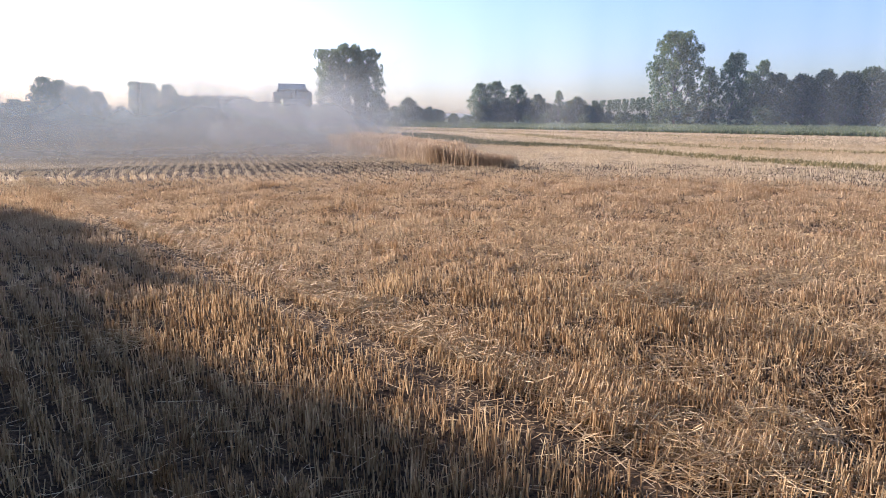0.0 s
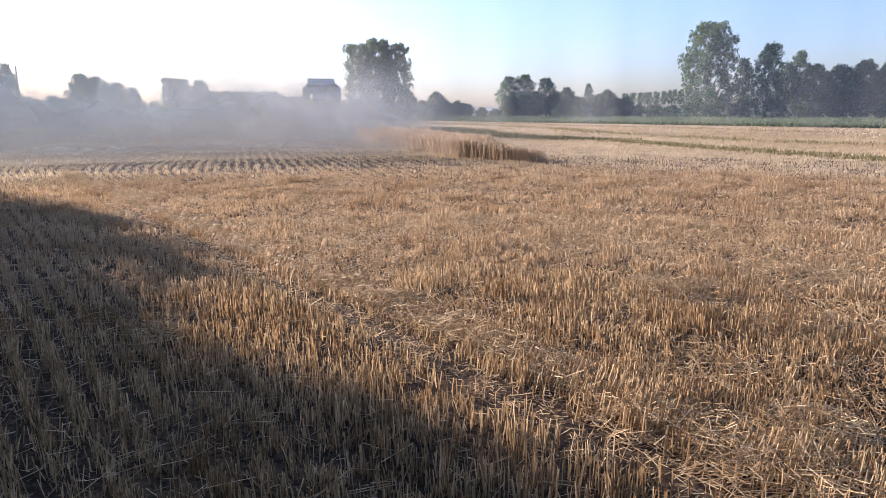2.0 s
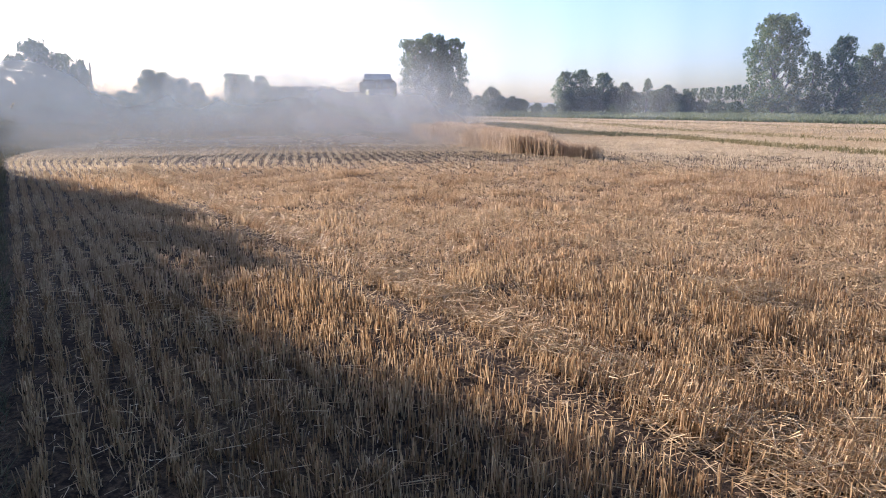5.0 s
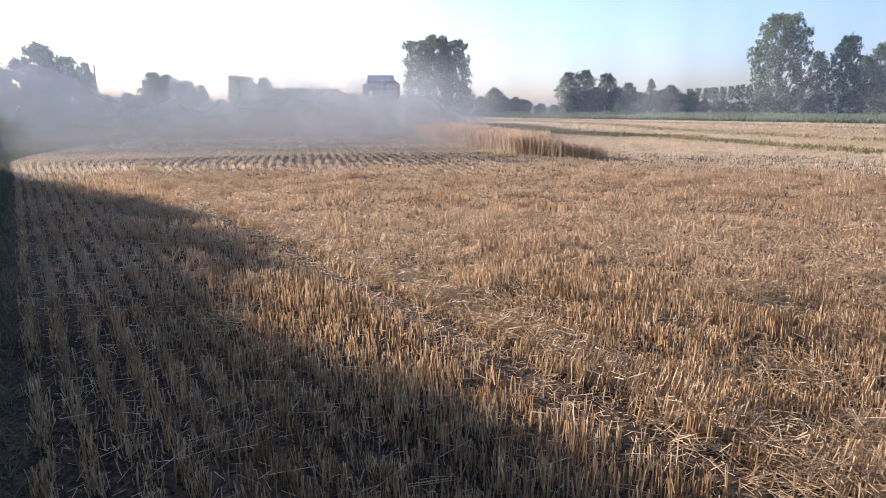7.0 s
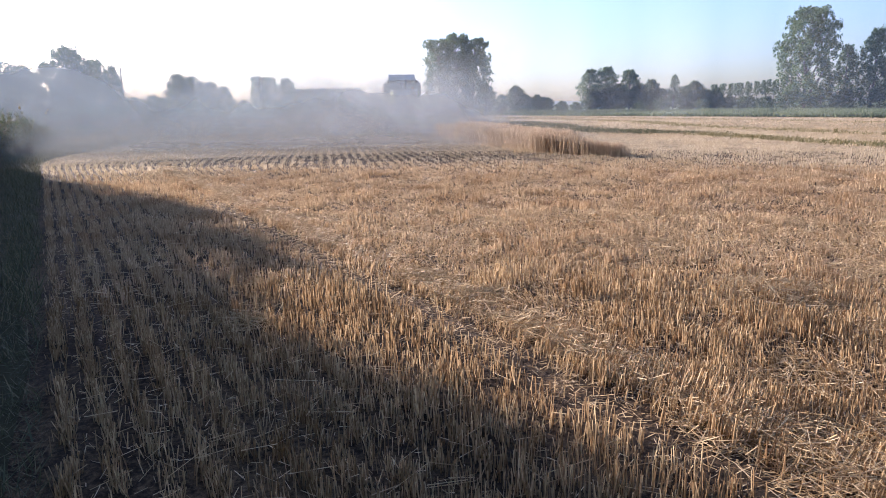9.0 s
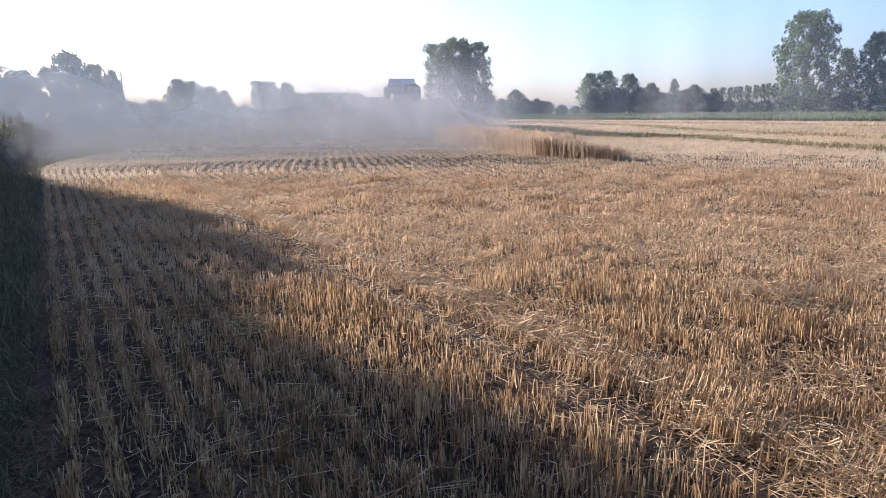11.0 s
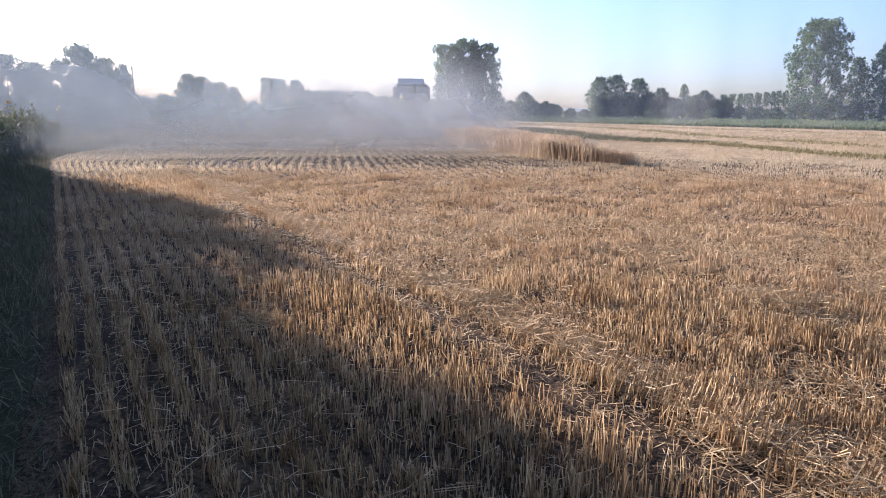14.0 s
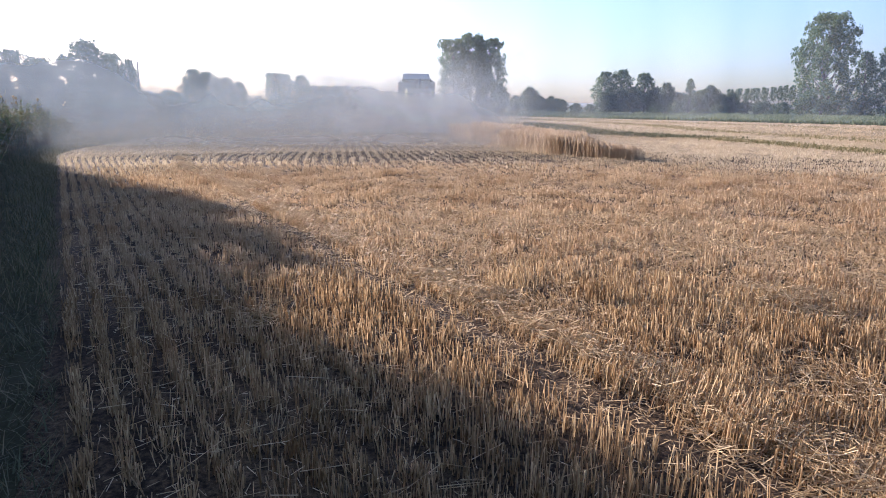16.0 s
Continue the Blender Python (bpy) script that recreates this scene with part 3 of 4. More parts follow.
def hills():
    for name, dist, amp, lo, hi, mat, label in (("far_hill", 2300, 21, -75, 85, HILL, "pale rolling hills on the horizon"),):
        verts, faces = [], []
        n = 160
        for i in range(n + 1):
            az = lo + (hi - lo) * i / n
            h = amp * (0.45 + 0.6 * noise.noise((az * 0.055, 1.3, 0)) + 0.15 * noise.noise((az * 0.3, 7.3, 0))) + 14 * math.exp(-((az - 19) / 9) ** 2)
            for d, z in ((dist - 500, -1), (dist - 220, max(h, 2) * 0.62), (dist, max(h, 2)), (dist + 500, -1)):
                q = polar(az, d)
                verts.append((q.x, q.y, z))
        for i in range(n):
            for k in range(3):
                b0 = i * 4 + k
                faces.append((b0, b0 + 4, b0 + 5, b0 + 1))
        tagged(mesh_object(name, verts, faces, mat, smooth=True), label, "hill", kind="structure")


hills()


# ---- trees ----
def make_tree(name, height, width, crown_low, lobes, leaves, leaf, seed, label, mat=None, bare_trunk=True, column=0.0, trunk_r=None, lump=0.15):
    """Tapered trunk with limbs, and a crown of leaf sprays gathered in uneven clumps."""
    global rng
    rng = np.random.default_rng(seed)
    rnd = random.Random(seed)
    root = tagged(new(name), label, "tree")
    tr = trunk_r or height * 0.018
    bm = bmesh.new()
    lean = (rnd.uniform(-0.04, 0.04) * height, rnd.uniform(-0.04, 0.04) * height)
    spine = [(lean[0] * f * f + 0.01 * height * math.sin(f * 5 + seed), lean[1] * f * f, height * 0.9 * f - 0.1) for f in np.linspace(0, 1, 8)]
    tube(spine, tr, 8, bm, 0.15)
    centres, radii = [], []
    for i in range(lobes):
        f = (i + 0.5) / lobes
        z = crown_low + (1 - crown_low) * f ** 0.85
        env = math.sin(math.pi * min(1, max(0.06, (z - crown_low) / (1.02 - crown_low))) ** 0.8) ** (0.45 if column else 0.6)
        if column:
            u = (z - crown_low) / (1 - crown_low)
            env = min(1.0, 0.6 + 1.1 * u) * math.sqrt(1 - max(0.0, (u - 0.55) / 0.48) ** 2)
        elif z > 0.82:
            env *= 0.8
        a = i * 2.39996 + rnd.uniform(-0.5, 0.5)
        rr = width / 2 * env * math.sqrt(rnd.uniform(0.1, 1.0)) * 0.86
        rad = width * rnd.uniform(0.5, 1.0) * lump * (0.75 + 0.4 * env)
        c = Vector((rr * math.cos(a) + lean[0] * z * z, rr * math.sin(a) + lean[1] * z * z, min(z * height, height - rad * 0.9)))
        centres.append(c)
        radii.append(rad)
        if i % 2 == 0:
            zs = max(crown_low * 0.9 * height, c.z - rr * 1.1 - 0.06 * height)
            fz = zs / (height * 0.9)
            p0 = Vector((lean[0] * fz * fz, lean[1] * fz * fz, zs))
            mid = p0.lerp(c, 0.5) + Vector((0, 0, -0.02 * height))
            tube([p0, mid, c], tr * 0.38 * (1.1 - z * 0.6), 5, bm, 0.3)
    part("trunk", bm, BARK, root, smooth=True)
    w = np.array(radii) ** 2
    which = rng.choice(len(radii), leaves, p=w / w.sum())
    # every bough ends in some twenty sprays that stick out unevenly, each a small tuft of leaves
    k = 18
    tips = rng.normal(0, 1, (len(radii), k, 3)) + np.array([0, 0, 0.25])
    tips /= np.linalg.norm(tips, axis=2)[:, :, None]
    tips *= rng.uniform(0.35, 1.28, (len(radii), k))[:, :, None] * np.array(radii)[:, None, None]
    d = rng.normal(0, 1, (leaves, 3))
    d /= np.linalg.norm(d, axis=1)[:, None]
    rr = np.array(radii)[which] * 0.34 * rng.uniform(0.1, 1.1, leaves) ** 0.6
    pos = np.array([tuple(c) for c in centres])[which] + tips[which, rng.integers(0, k, leaves)] + d * rr[:, None] * np.array([0.9, 0.9, 1.35])
    pos[:, 2] = np.maximum(pos[:, 2], 0.08)
    t1 = rng.normal(0, 1, (leaves, 3))
    t1 -= d * (t1 * d).sum(1)[:, None] * 0.5
    t1 /= np.linalg.norm(t1, axis=1)[:, None]
    t2 = np.cross(t1, d + 0.4 * rng.normal(0, 1, (leaves, 3)))
    t2 /= np.linalg.norm(t2, axis=1)[:, None]
    size = leaf * rng.uniform(0.5, 1.25, leaves)
    v = np.zeros((leaves, 4, 3), dtype=np.float32)
    v[:, 0] = pos - t1 * size[:, None]
    v[:, 1] = pos - t2 * size[:, None] * 0.5 + d * size[:, None] * 0.15
    v[:, 2] = pos + t1 * size[:, None]
    v[:, 3] = pos + t2 * size[:, None] * 0.5 + d * size[:, None] * 0.15
    mesh_object("crown", v, np.arange(leaves * 4).reshape(-1, 4), mat or LEAF, root)
    return root


def put(proto, az, dist, scale=1.0, wide=1.0, turn=0.0, label="", group=""):
    q = polar(az, dist)
    ob = copy_thing(proto, Matrix.LocRotScale((q.x, q.y, 0), Euler((0, 0, radians(turn))), (scale * wide, scale * wide, scale)))
    return tagged(ob, label, group=group)


def move(ob, az, dist, turn=0.0):
    q = polar(az, dist)
    ob.matrix_basis = pose(q.x, q.y, 0, 0, 0, turn)
    return ob


# the tall poplar at the far edge and its neighbours
tall = move(make_tree("poplar_tree", 15.0, 9.2, 0.07, 120, 26000, 0.17, 3, "tall full poplar with grey-green leaves at the field edge", lump=0.105, column=1.0), -19.5, 114)
mid_a = move(make_tree("poplar_tree", 11.6, 6.6, 0.12, 62, 9500, 0.17, 4, "middling poplar with an open ragged crown", lump=0.13), -23.8, 116)
mid_b = move(make_tree("poplar_tree", 10.5, 4.2, 0.12, 46, 6500, 0.16, 5, "slim poplar beside two taller ones"), -25.9, 118, 40)
put(mid_b, -22.1, 117, 0.92, 1.05, 130, "thin poplar with light showing through its crown")
put(mid_b, -25.0, 119, 0.85, 1.3, 250, "slender poplar behind its neighbours")
# the broad clump in the middle of the far edge
big = move(make_tree("poplar_tree", 15.2, 8.0, 0.06, 105, 22000, 0.18, 8, "broad tall poplar with pale trunks at the field edge", lump=0.115, column=1.0), 8.1, 128)
put(big, 9.5, 127, 0.93, 0.92, 70, "tall poplar leaning out of a clump")
put(big, 6.7, 129, 0.94, 1.0, 200, "tall poplar at the side of a clump")
# wood of rounded trees
rnd_tree = move(make_tree("round_tree", 8.0, 6.8, 0.03, 90, 13000, 0.16, 12, "dense rounded dark green tree", LEAFD, lump=0.112), -27.0, 112)
for az, dist, sc, wd, tn in ((-28.6, 113, 0.98, 0.9, 40), (-30.1, 112, 1.04, 0.9, 90), (-31.6, 113, 1.0, 1.0, 150), (-33.0, 112, 1.06, 1.0, 210), (-34.6, 113, 1.08, 1.0, 270), (-36.3, 112, 1.05, 1.0, 300), (-38.0, 112, 1.05, 1.0, 20)):
    put(rnd_tree, az, dist, sc, wd, tn, "", "wood at the field edge")
# middle group
for az, dist, sc, wd, tn in ((-8.3, 142, 0.8, 0.9, 10), (-9.1, 141, 0.56, 1.35, 45), (-10.9, 143, 0.62, 1.25, 95), (-12.4, 143, 0.52, 1.2, 170), (-15.2, 144, 0.34, 1.5, 20), (-3.5, 138, 0.52, 1.2, 5), (-4.7, 138, 0.6, 1.3, 65), (-7.3, 139, 0.66, 1.2, 140), (-11.6, 140, 0.72, 1.0, 60), (-13.2, 141, 0.55, 1.1, 120), (-14.2, 143, 0.36, 1.4, 220), (-5.6, 140, 0.7, 1.2, 250)):
    put(rnd_tree, az, dist, sc, wd, tn, "", "middle group of trees")
for az, sc, wd, tn in ((-3.2, 0.75, 1.12, 30), (-4.5, 0.78, 1.25, 110), (-6.5, 0.72, 1.3, 200)):
    put(mid_a, az, 140, sc, wd, tn, "pale poplar in a group of darker trees")
put(mid_b, -10.0, 136, 0.66, 1.0, 15, "narrow ragged tree among low bushes")
# small trees right of the clump
for az, dist, sc, wd, tn in ((5.6, 131, 0.78, 0.9, 15), (3.0, 136, 0.70, 1.05, 75), (1.2, 150, 0.50, 1.1, 160), (0.2, 155, 0.42, 1.2, 260), (4.2, 140, 0.50, 1.3, 300), (2.1, 149, 0.50, 1.35, 40), (0.7, 152, 0.44, 1.4, 210), (-0.9, 156, 0.30, 1.5, 120)):
    put(rnd_tree, az, dist, sc, wd, tn, "", "small trees by the field edge")
# bushes low along the edge
shrub = move(make_tree("shrub", 2.6, 3.4, 0.0, 26, 2600, 0.12, 15, "low dense green shrub", LEAFD), -9.1, 128)
for az, dist, sc, wd in ((-1.0, 132, 0.9, 1.0), (-2.2, 134, 0.8, 1.3), (-7.4, 127, 0.8, 1.0), (-12.4, 122, 0.8, 1.4), (-15.6, 130, 1.0, 1.3), (-16.8, 120, 0.9, 1.3), (-18.3, 110, 1.1, 1.2), (-20.6, 110, 1.3, 1.2), (-22.2, 112, 1.2, 1.1),
                         (-24.3, 112, 1.2, 1.3), (-26.2, 108, 1.2, 1.2), (7.2, 126, 1.2, 1.2), (8.8, 125, 1.1, 1.2)):
    put(shrub, az, dist, sc, wd, az * 37, "", "shrubs on the field edge")
for s, o, sc, wd, tn in ((56, -9.5, 0.6, 1.3, 120), (62, -9.0, 0.7, 1.2, 200)):
    x, y = field(s, o)
    tagged(copy_thing(shrub, Matrix.LocRotScale((float(x), float(y), 0), Euler((0, 0, radians(tn))), (sc * wd, sc * wd, sc))), "low shrub on the field verge", group="verge shrubs")
# plantation of slender poplars far off
slim = move(make_tree("plantation_poplar", 8.4, 2.1, 0.45, 22, 1500, 0.18, 18, "slender plantation poplar with a bare lower trunk", column=1.0, trunk_r=0.11), -11.9, 270)
for i in range(22):
    put(slim, -13.0 - i * 0.27 + 0.07 * math.sin(i * 2.7), 268 - i * 2 + 3 * math.sin(i * 1.9), 0.97 + 0.06 * math.sin(i * 3.1), 1.0, i * 47, "", "poplar row")

# the hazy side of the field
back = move(make_tree("hedgerow_tree", 7.6, 6.8, 0.03, 84, 12000, 0.17, 22, "dark hazy hedgerow tree", LEAFD, lump=0.115), 38.8, 72)
for az, dist, sc, wd, tn in ((41.8, 74, 0.80, 0.9, 50), (43.6, 72, 0.86, 1.0, 110), (46.2, 70, 0.95, 1.0, 170), (37.0, 78, 0.92, 0.75, 230), (35.8, 80, 0.86, 0.5, 310), (34.6, 86, 0.45, 1.0, 20), (33.2, 95, 0.5, 1.1, 90), (49.5, 66, 1.0, 1.0, 260),
                             (31.2, 108, 0.94, 0.85, 40), (30.2, 109, 0.90, 0.8, 100), (28.7, 110, 0.80, 0.95, 200), (27.6, 112, 0.72, 0.8, 280), (26.2, 140, 0.5, 1.2, 33), (25.2, 150, 0.45, 1.3, 133)):
    put(back, az, dist, sc, wd, tn, "", "hedgerow trees in the haze")
for az, dist, sc, wd, tn in ((24.9, 165, 1.06, 0.45, 60), (24.0, 166, 1.04, 0.55, 140), (22.75, 165, 1.0, 0.42, 220), (22.1, 168, 0.9, 0.15, 20)):
    put(big, az, dist, sc * 0.6, wd * 1.9, tn, "hazy poplar far across the field", "far poplars")
for i in range(20):
    put(rnd_tree, 22.0 - i * 0.28, 300 + 6 * math.sin(i * 2.1), 1.32 + 0.05 * math.sin(i * 1.7), 0.9, i * 61, "distant tree of a level-topped wood", "far wood")
for i in range(16):
    put(rnd_tree, 34.0 - i * 1.55, 180 + 25 * math.sin(i * 1.3), 0.62 + 0.14 * math.sin(i * 2.3), 1.6, i * 71, "low hazy hedge tree behind the field", "far hedge")
# unseen hedge beside the standpoint, added to shade the field corner and block sky
hedge = make_tree("shade_hedge_tree", 10.0, 10.0, 0.0, 90, 34000, 0.27, 27, "leafy hedge tree out of view, added to shade the field corner", LEAFD)
hedge.matrix_basis = pose(-17.35, 6.95, 0, 0, 0, 20)
for x, y, sc, wd, tn in ((-20.5, 0.5, 1.05, 1.0, 100), (-24.6, 17.7, 0.84, 0.84, 60), (-28.6, 22.0, 0.80, 0.75, 160), (-33.0, 16.0, 0.8, 0.8, 190), (-13.0, -5.5, 0.9, 1.0, 220), (-3.5, -10.5, 0.9, 1.0, 300), (-7.2, -5.4, 0.8, 0.9, 30), (-10.4, -1.6, 0.75, 0.9, 130), (-13.6, 2.2, 0.75, 0.85, 250),
                         (-7.2, 3.9, 0.42, 0.9, 10), (-10.2, 7.4, 0.42, 0.6, 80), (-12.95, 9.95, 0.43, 0.6, 170), (-5.2, 2.6, 0.30, 0.75, 140), (-4.6, 0.6, 0.34, 0.9, 200)):
    copy_thing(hedge, Matrix.LocRotScale((x, y, 0), Euler((0, 0, radians(tn))), (sc * wd, sc * wd, sc)))

# two unseen poplars, added only for the broken shade they throw on the rows
shade_poplar = copy_thing(mid_b, Matrix.LocRotScale((-18.1, 14.06, 0), Euler((0, 0, 2.0)), (0.72, 0.72, 0.70)))
tagged(shade_poplar, "slender open poplar out of view, added to shade the rows")
shade_poplar = copy_thing(mid_b, Matrix.LocRotScale((-24.0, 20.2, 0), Euler((0, 0, 4.1)), (0.74, 0.74, 0.78)))
tagged(shade_poplar, "open poplar out of view, added to shade rows further out")


def mast(az, dist, height):
    root = tagged(new("wooden_pole"), "thin weathered utility pole among the trees", "pole")
    part("shaft", tube([(0, 0, -0.3), (0, 0, height)], 0.14, 8, None, 0.6), POST, root)
    part("insulator", tube([(0.1, 0, height - 0.35), (0.1, 0, height - 0.15)], 0.05, 6), WHITE, root)
    move(root, az, dist, 30)


mast(35.2, 92, 7.2)
mast(21.6, 172, 8.0)


def dry_weed(height):
    """A dead weed stem with side shoots and a pale seed head."""
    root = tagged(new("dry_weed"), "tall dry weed stem with a pale seed head", "weed", "weeds on the verge")
    part("stem", tube([(0, 0, 0), (0.03, 0.02, height * 0.5), (0.10, 0.0, height)], 0.008, 5, None, 0.5), GRASS, root)
    bm = bmesh.new()
    bmesh.ops.create_icosphere(bm, subdivisions=2, radius=0.05)
    for v in bm.verts:
        v.co *= 1 + 0.35 * noise.noise(v.co * 30)
        v.co.z *= 1.5
        v.co += Vector((0.11, 0, height + 0.06))
    part("seed_head", bm, STRAW, root, "pale fluffy seed head")
    for k in range(4):
        a, z = k * 1.9, height * (0.4 + 0.14 * k)
        part("side_shoot", tube([(0.04, 0, z), (0.04 + 0.18 * math.cos(a), 0.18 * math.sin(a), z + 0.16), (0.04 + 0.24 * math.cos(a), 0.24 * math.sin(a), z + 0.34)], 0.005, 5, None, 0.5), GRASS, root)
    return root


weed = dry_weed(1.95)
weed.matrix_basis = pose(*[float(v) for v in field(34.0, -2.6)], 0, 0, 0, 0)
for i, (s, o) in enumerate(((34.6, -3.4), (35.4, -2.9), (36.5, -4.1), (37.2, -2.7), (38.6, -3.6), (40.0, -4.4), (41.5, -3.1), (43.0, -4.8), (45.5, -3.8))):
    x, y = field(s, o)
    copy_thing(weed, Matrix.LocRotScale((float(x), float(y), 0), Euler((0, 0, i * 1.3)), Vector((1, 1, 1)) * (0.85 + 0.04 * (i % 6))))


# ---- combine harvester ----
def wheel(parent, x, y, radius, width, lugs):
    w = new("wheel")
    w.parent = parent
    w.location = (x, y, radius)
    h = width / 2
    bm = lathe_x([(-h * 0.8, radius * 0.58), (-h, radius * 0.72), (-h * 0.96, radius * 0.88), (-h * 0.7, radius * 0.95), (h * 0.7, radius * 0.95), (h * 0.96, radius * 0.88), (h, radius * 0.72), (h * 0.8, radius * 0.58)], 32)
    for i in range(lugs):
        for side in (-1, 1):
            a = (i + (0.5 if side > 0 else 0)) * 2 * math.pi / lugs
            g = bmesh.ops.create_cube(bm, size=1.0)
            m = Matrix.Rotation(a, 4, 'X') @ Matrix.Translation((side * h * 0.48, 0, radius * 0.955)) @ Matrix.Rotation(side * 0.6, 4, 'Z') @ Matrix.Diagonal((h * 1.0, radius * 0.09, radius * 0.09, 1))
            bmesh.ops.transform(bm, matrix=m, verts=g["verts"])
    tyre = part("tyre", bm, RUBBER, w, "dusty black lugged tyre")
    rim = part("rim", lathe_x([(-h * 0.75, radius * 0.57), (-h * 0.45, radius * 0.5), (-h * 0.3, radius * 0.18), (-h * 0.55, radius * 0.14), (-h * 0.55, 0.01), (h * 0.55, 0.01), (h * 0.55, radius * 0.14), (h * 0.3, radius * 0.18), (h * 0.45, radius * 0.5), (h * 0.75, radius * 0.57)], 24), RED, w, "faded red wheel rim")
    return w


def marks(parent, name, x0, x1, y, z0, z1, count, material, axis="y"):
    """A worn maker's mark as plain blocks."""
    step = (x1 - x0) / count
    for i in range(count):
        p0, p1 = x0 + i * step + step * 0.12, x0 + (i + 1) * step - step * 0.12
        bm = box(p0, p1, y - 0.004, y + 0.004, z0, z1, 0) if axis == "y" else box(y - 0.004, y + 0.004, p0, p1, z0, z1, 0)
        part(name, bm, material, parent)


def combine():
    root = tagged(new("combine_harvester"), "old lime-green combine harvester with dusty white panels, cutting wheat", "combine harvester")
    part("chassis", box(-0.8, 0.8, -1.3, 4.3, 0.75, 1.45, 0.03), DARK, root)
    part("body", prism([(-0.9, 1.35), (-0.9, 2.35), (0.5, 2.55), (3.9, 2.5), (3.9, 1.2), (0.3, 1.2)], -0.82, 0.82, 0.03), YGREEN, root, "lime-green threshing body")
    # grain tank with its opened cover
    part("grain_tank", prism([(1.05, 2.35), (1.05, 3.52), (3.25, 3.52), (3.25, 2.25)], -1.42, 1.42, 0.03), GREY, root, "dusty grey grain tank")
    for sx in (-1, 1):
        bm = bmesh.new()
        a = sx * 1.43
        vs = [bm.verts.new(q) for q in ((a, 1.06, 2.45), (a, 3.24, 2.45), (a, 3.24, 3.50), (a, 1.06, 3.50), (a + sx * 0.03, 1.1, 2.5), (a + sx * 0.03, 3.2, 2.5), (a + sx * 0.03, 3.2, 3.46), (a + sx * 0.03, 1.1, 3.46))]
        for f in ((4, 5, 6, 7), (0, 1, 5, 4), (1, 2, 6, 5), (2, 3, 7, 6), (3, 0, 4, 7)):
            bm.faces.new([vs[i] for i in f])
        side = part("tank_side", bm, WHITE, root, "white tank side panel")
        marks(side, "logo_block", 1.35, 2.95, a + sx * 0.034, 2.98, 3.32, 5, LOGO, "x")
        for i in range(3):
            part("tank_rib", box(a + sx * 0.03 - 0.02, a + sx * 0.03 + 0.02, 1.3 + i * 0.8, 1.36 + i * 0.8, 2.5, 2.9, 0.005), GREY, side)
    # sloped shoulders up to the raised flap
    part("tank_shoulder", prism([(1.1, 3.50), (1.1, 3.53), (1.55, 3.86), (3.1, 3.86), (3.2, 3.5)], -1.05, 1.05, 0.015), GREY, root)
    for sx in (-1, 1):
        bm = bmesh.new()
        vs = [bm.verts.new(q) for q in ((sx * 1.42, 1.1, 3.5), (sx * 1.42, 3.2, 3.5), (sx * 1.03, 3.1, 3.84), (sx * 1.03, 1.3, 3.84), (sx * 1.38, 1.1, 3.46), (sx * 1.38, 3.2, 3.46), (sx * 1.0, 3.1, 3.8), (sx * 1.0, 1.3, 3.8))]
        for f in ((0, 1, 2, 3), (7, 6, 5, 4), (0, 4, 5, 1), (1, 5, 6, 2), (2, 6, 7, 3), (3, 7, 4, 0)):
            bm.faces.new([vs[i] for i in f])
        part("tank_slope", bm, GREY, root)
    lid = part("tank_cover", prism([(1.05, 3.72), (1.85, 4.16), (1.88, 4.13), (1.09, 3.68)], -1.0, 1.0, 0.006), WHITE, root, "raised pale tank cover")
    part("cover_edge", box(-1.02, 1.02, 1.84, 1.89, 4.10, 4.19, 0.01), WHITE, lid)
    for sx in (-1, 1):
        part("cover_edge", prism([(1.03, 3.70), (1.85, 4.19), (1.87, 4.13), (1.07, 3.66)], sx * 1.01 - 0.02, sx * 1.01 + 0.02, 0.004), WHITE, lid)
        part("cover_gable", prism([(1.1, 3.6), (1.85, 4.12), (2.7, 3.85), (2.7, 3.6)], sx * 0.98 - 0.012, sx * 0.98 + 0.012, 0.004), GREY, lid)
    part("cover_slope", prism([(1.87, 4.15), (1.85, 4.11), (3.0, 3.82), (3.02, 3.86)], -1.0, 1.0, 0.006), GREY, lid)
    # rear of the tank: engine box, exhaust, air filter
    part("engine_cover", prism([(-0.1, 2.5), (-0.1, 2.86), (0.15, 3.0), (1.04, 3.0), (1.04, 2.4)], -0.95, 0.95, 0.03), GREY, root, "dusty engine cover")
    for i in range(9):
        part("louvre", box(-0.8, 0.8, 0.0 + i * 0.1, 0.05 + i * 0.1, 3.0, 3.02, 0.004), DARK, root)
    part("exhaust_pipe", tube([(0.25, 0.85, 2.95), (0.25, 0.85, 3.55), (0.25, 0.75, 3.68)], 0.075, 12), DARK, root, "sooty exhaust pipe")
    part("air_filter", tube([(-0.05, 0.8, 2.95), (-0.05, 0.8, 3.42)], 0.13, 14), GREY, root)
    part("filter_cap", tube([(-0.05, 0.8, 3.42), (-0.05, 0.8, 3.5)], 0.16, 14, None, 0.6), DARK, root)
    beacon = part("beacon", tube([(0.78, 0.9, 3.0), (0.78, 0.9, 3.18)], 0.06, 10, None, 0.8), AMBER, root, "amber beacon")
    # straw hood with the big pale rear panel
    part("rear_hood", prism([(-2.15, 1.5), (-2.22, 2.62), (-1.95, 2.92), (-0.12, 2.95), (-0.12, 1.35)], -0.9, 0.9, 0.03), GREY, root, "dusty straw hood")
    panel = part("rear_panel", prism([(-2.17, 1.42), (-2.245, 2.60), (-2.215, 2.60), (-2.14, 1.42)], -0.88, 0.88, 0.006), WHITE, root, "dusty white rear panel")
    marks(panel, "logo_block", -0.5, 0.5, -2.238, 2.28, 2.44, 6, LOGO)
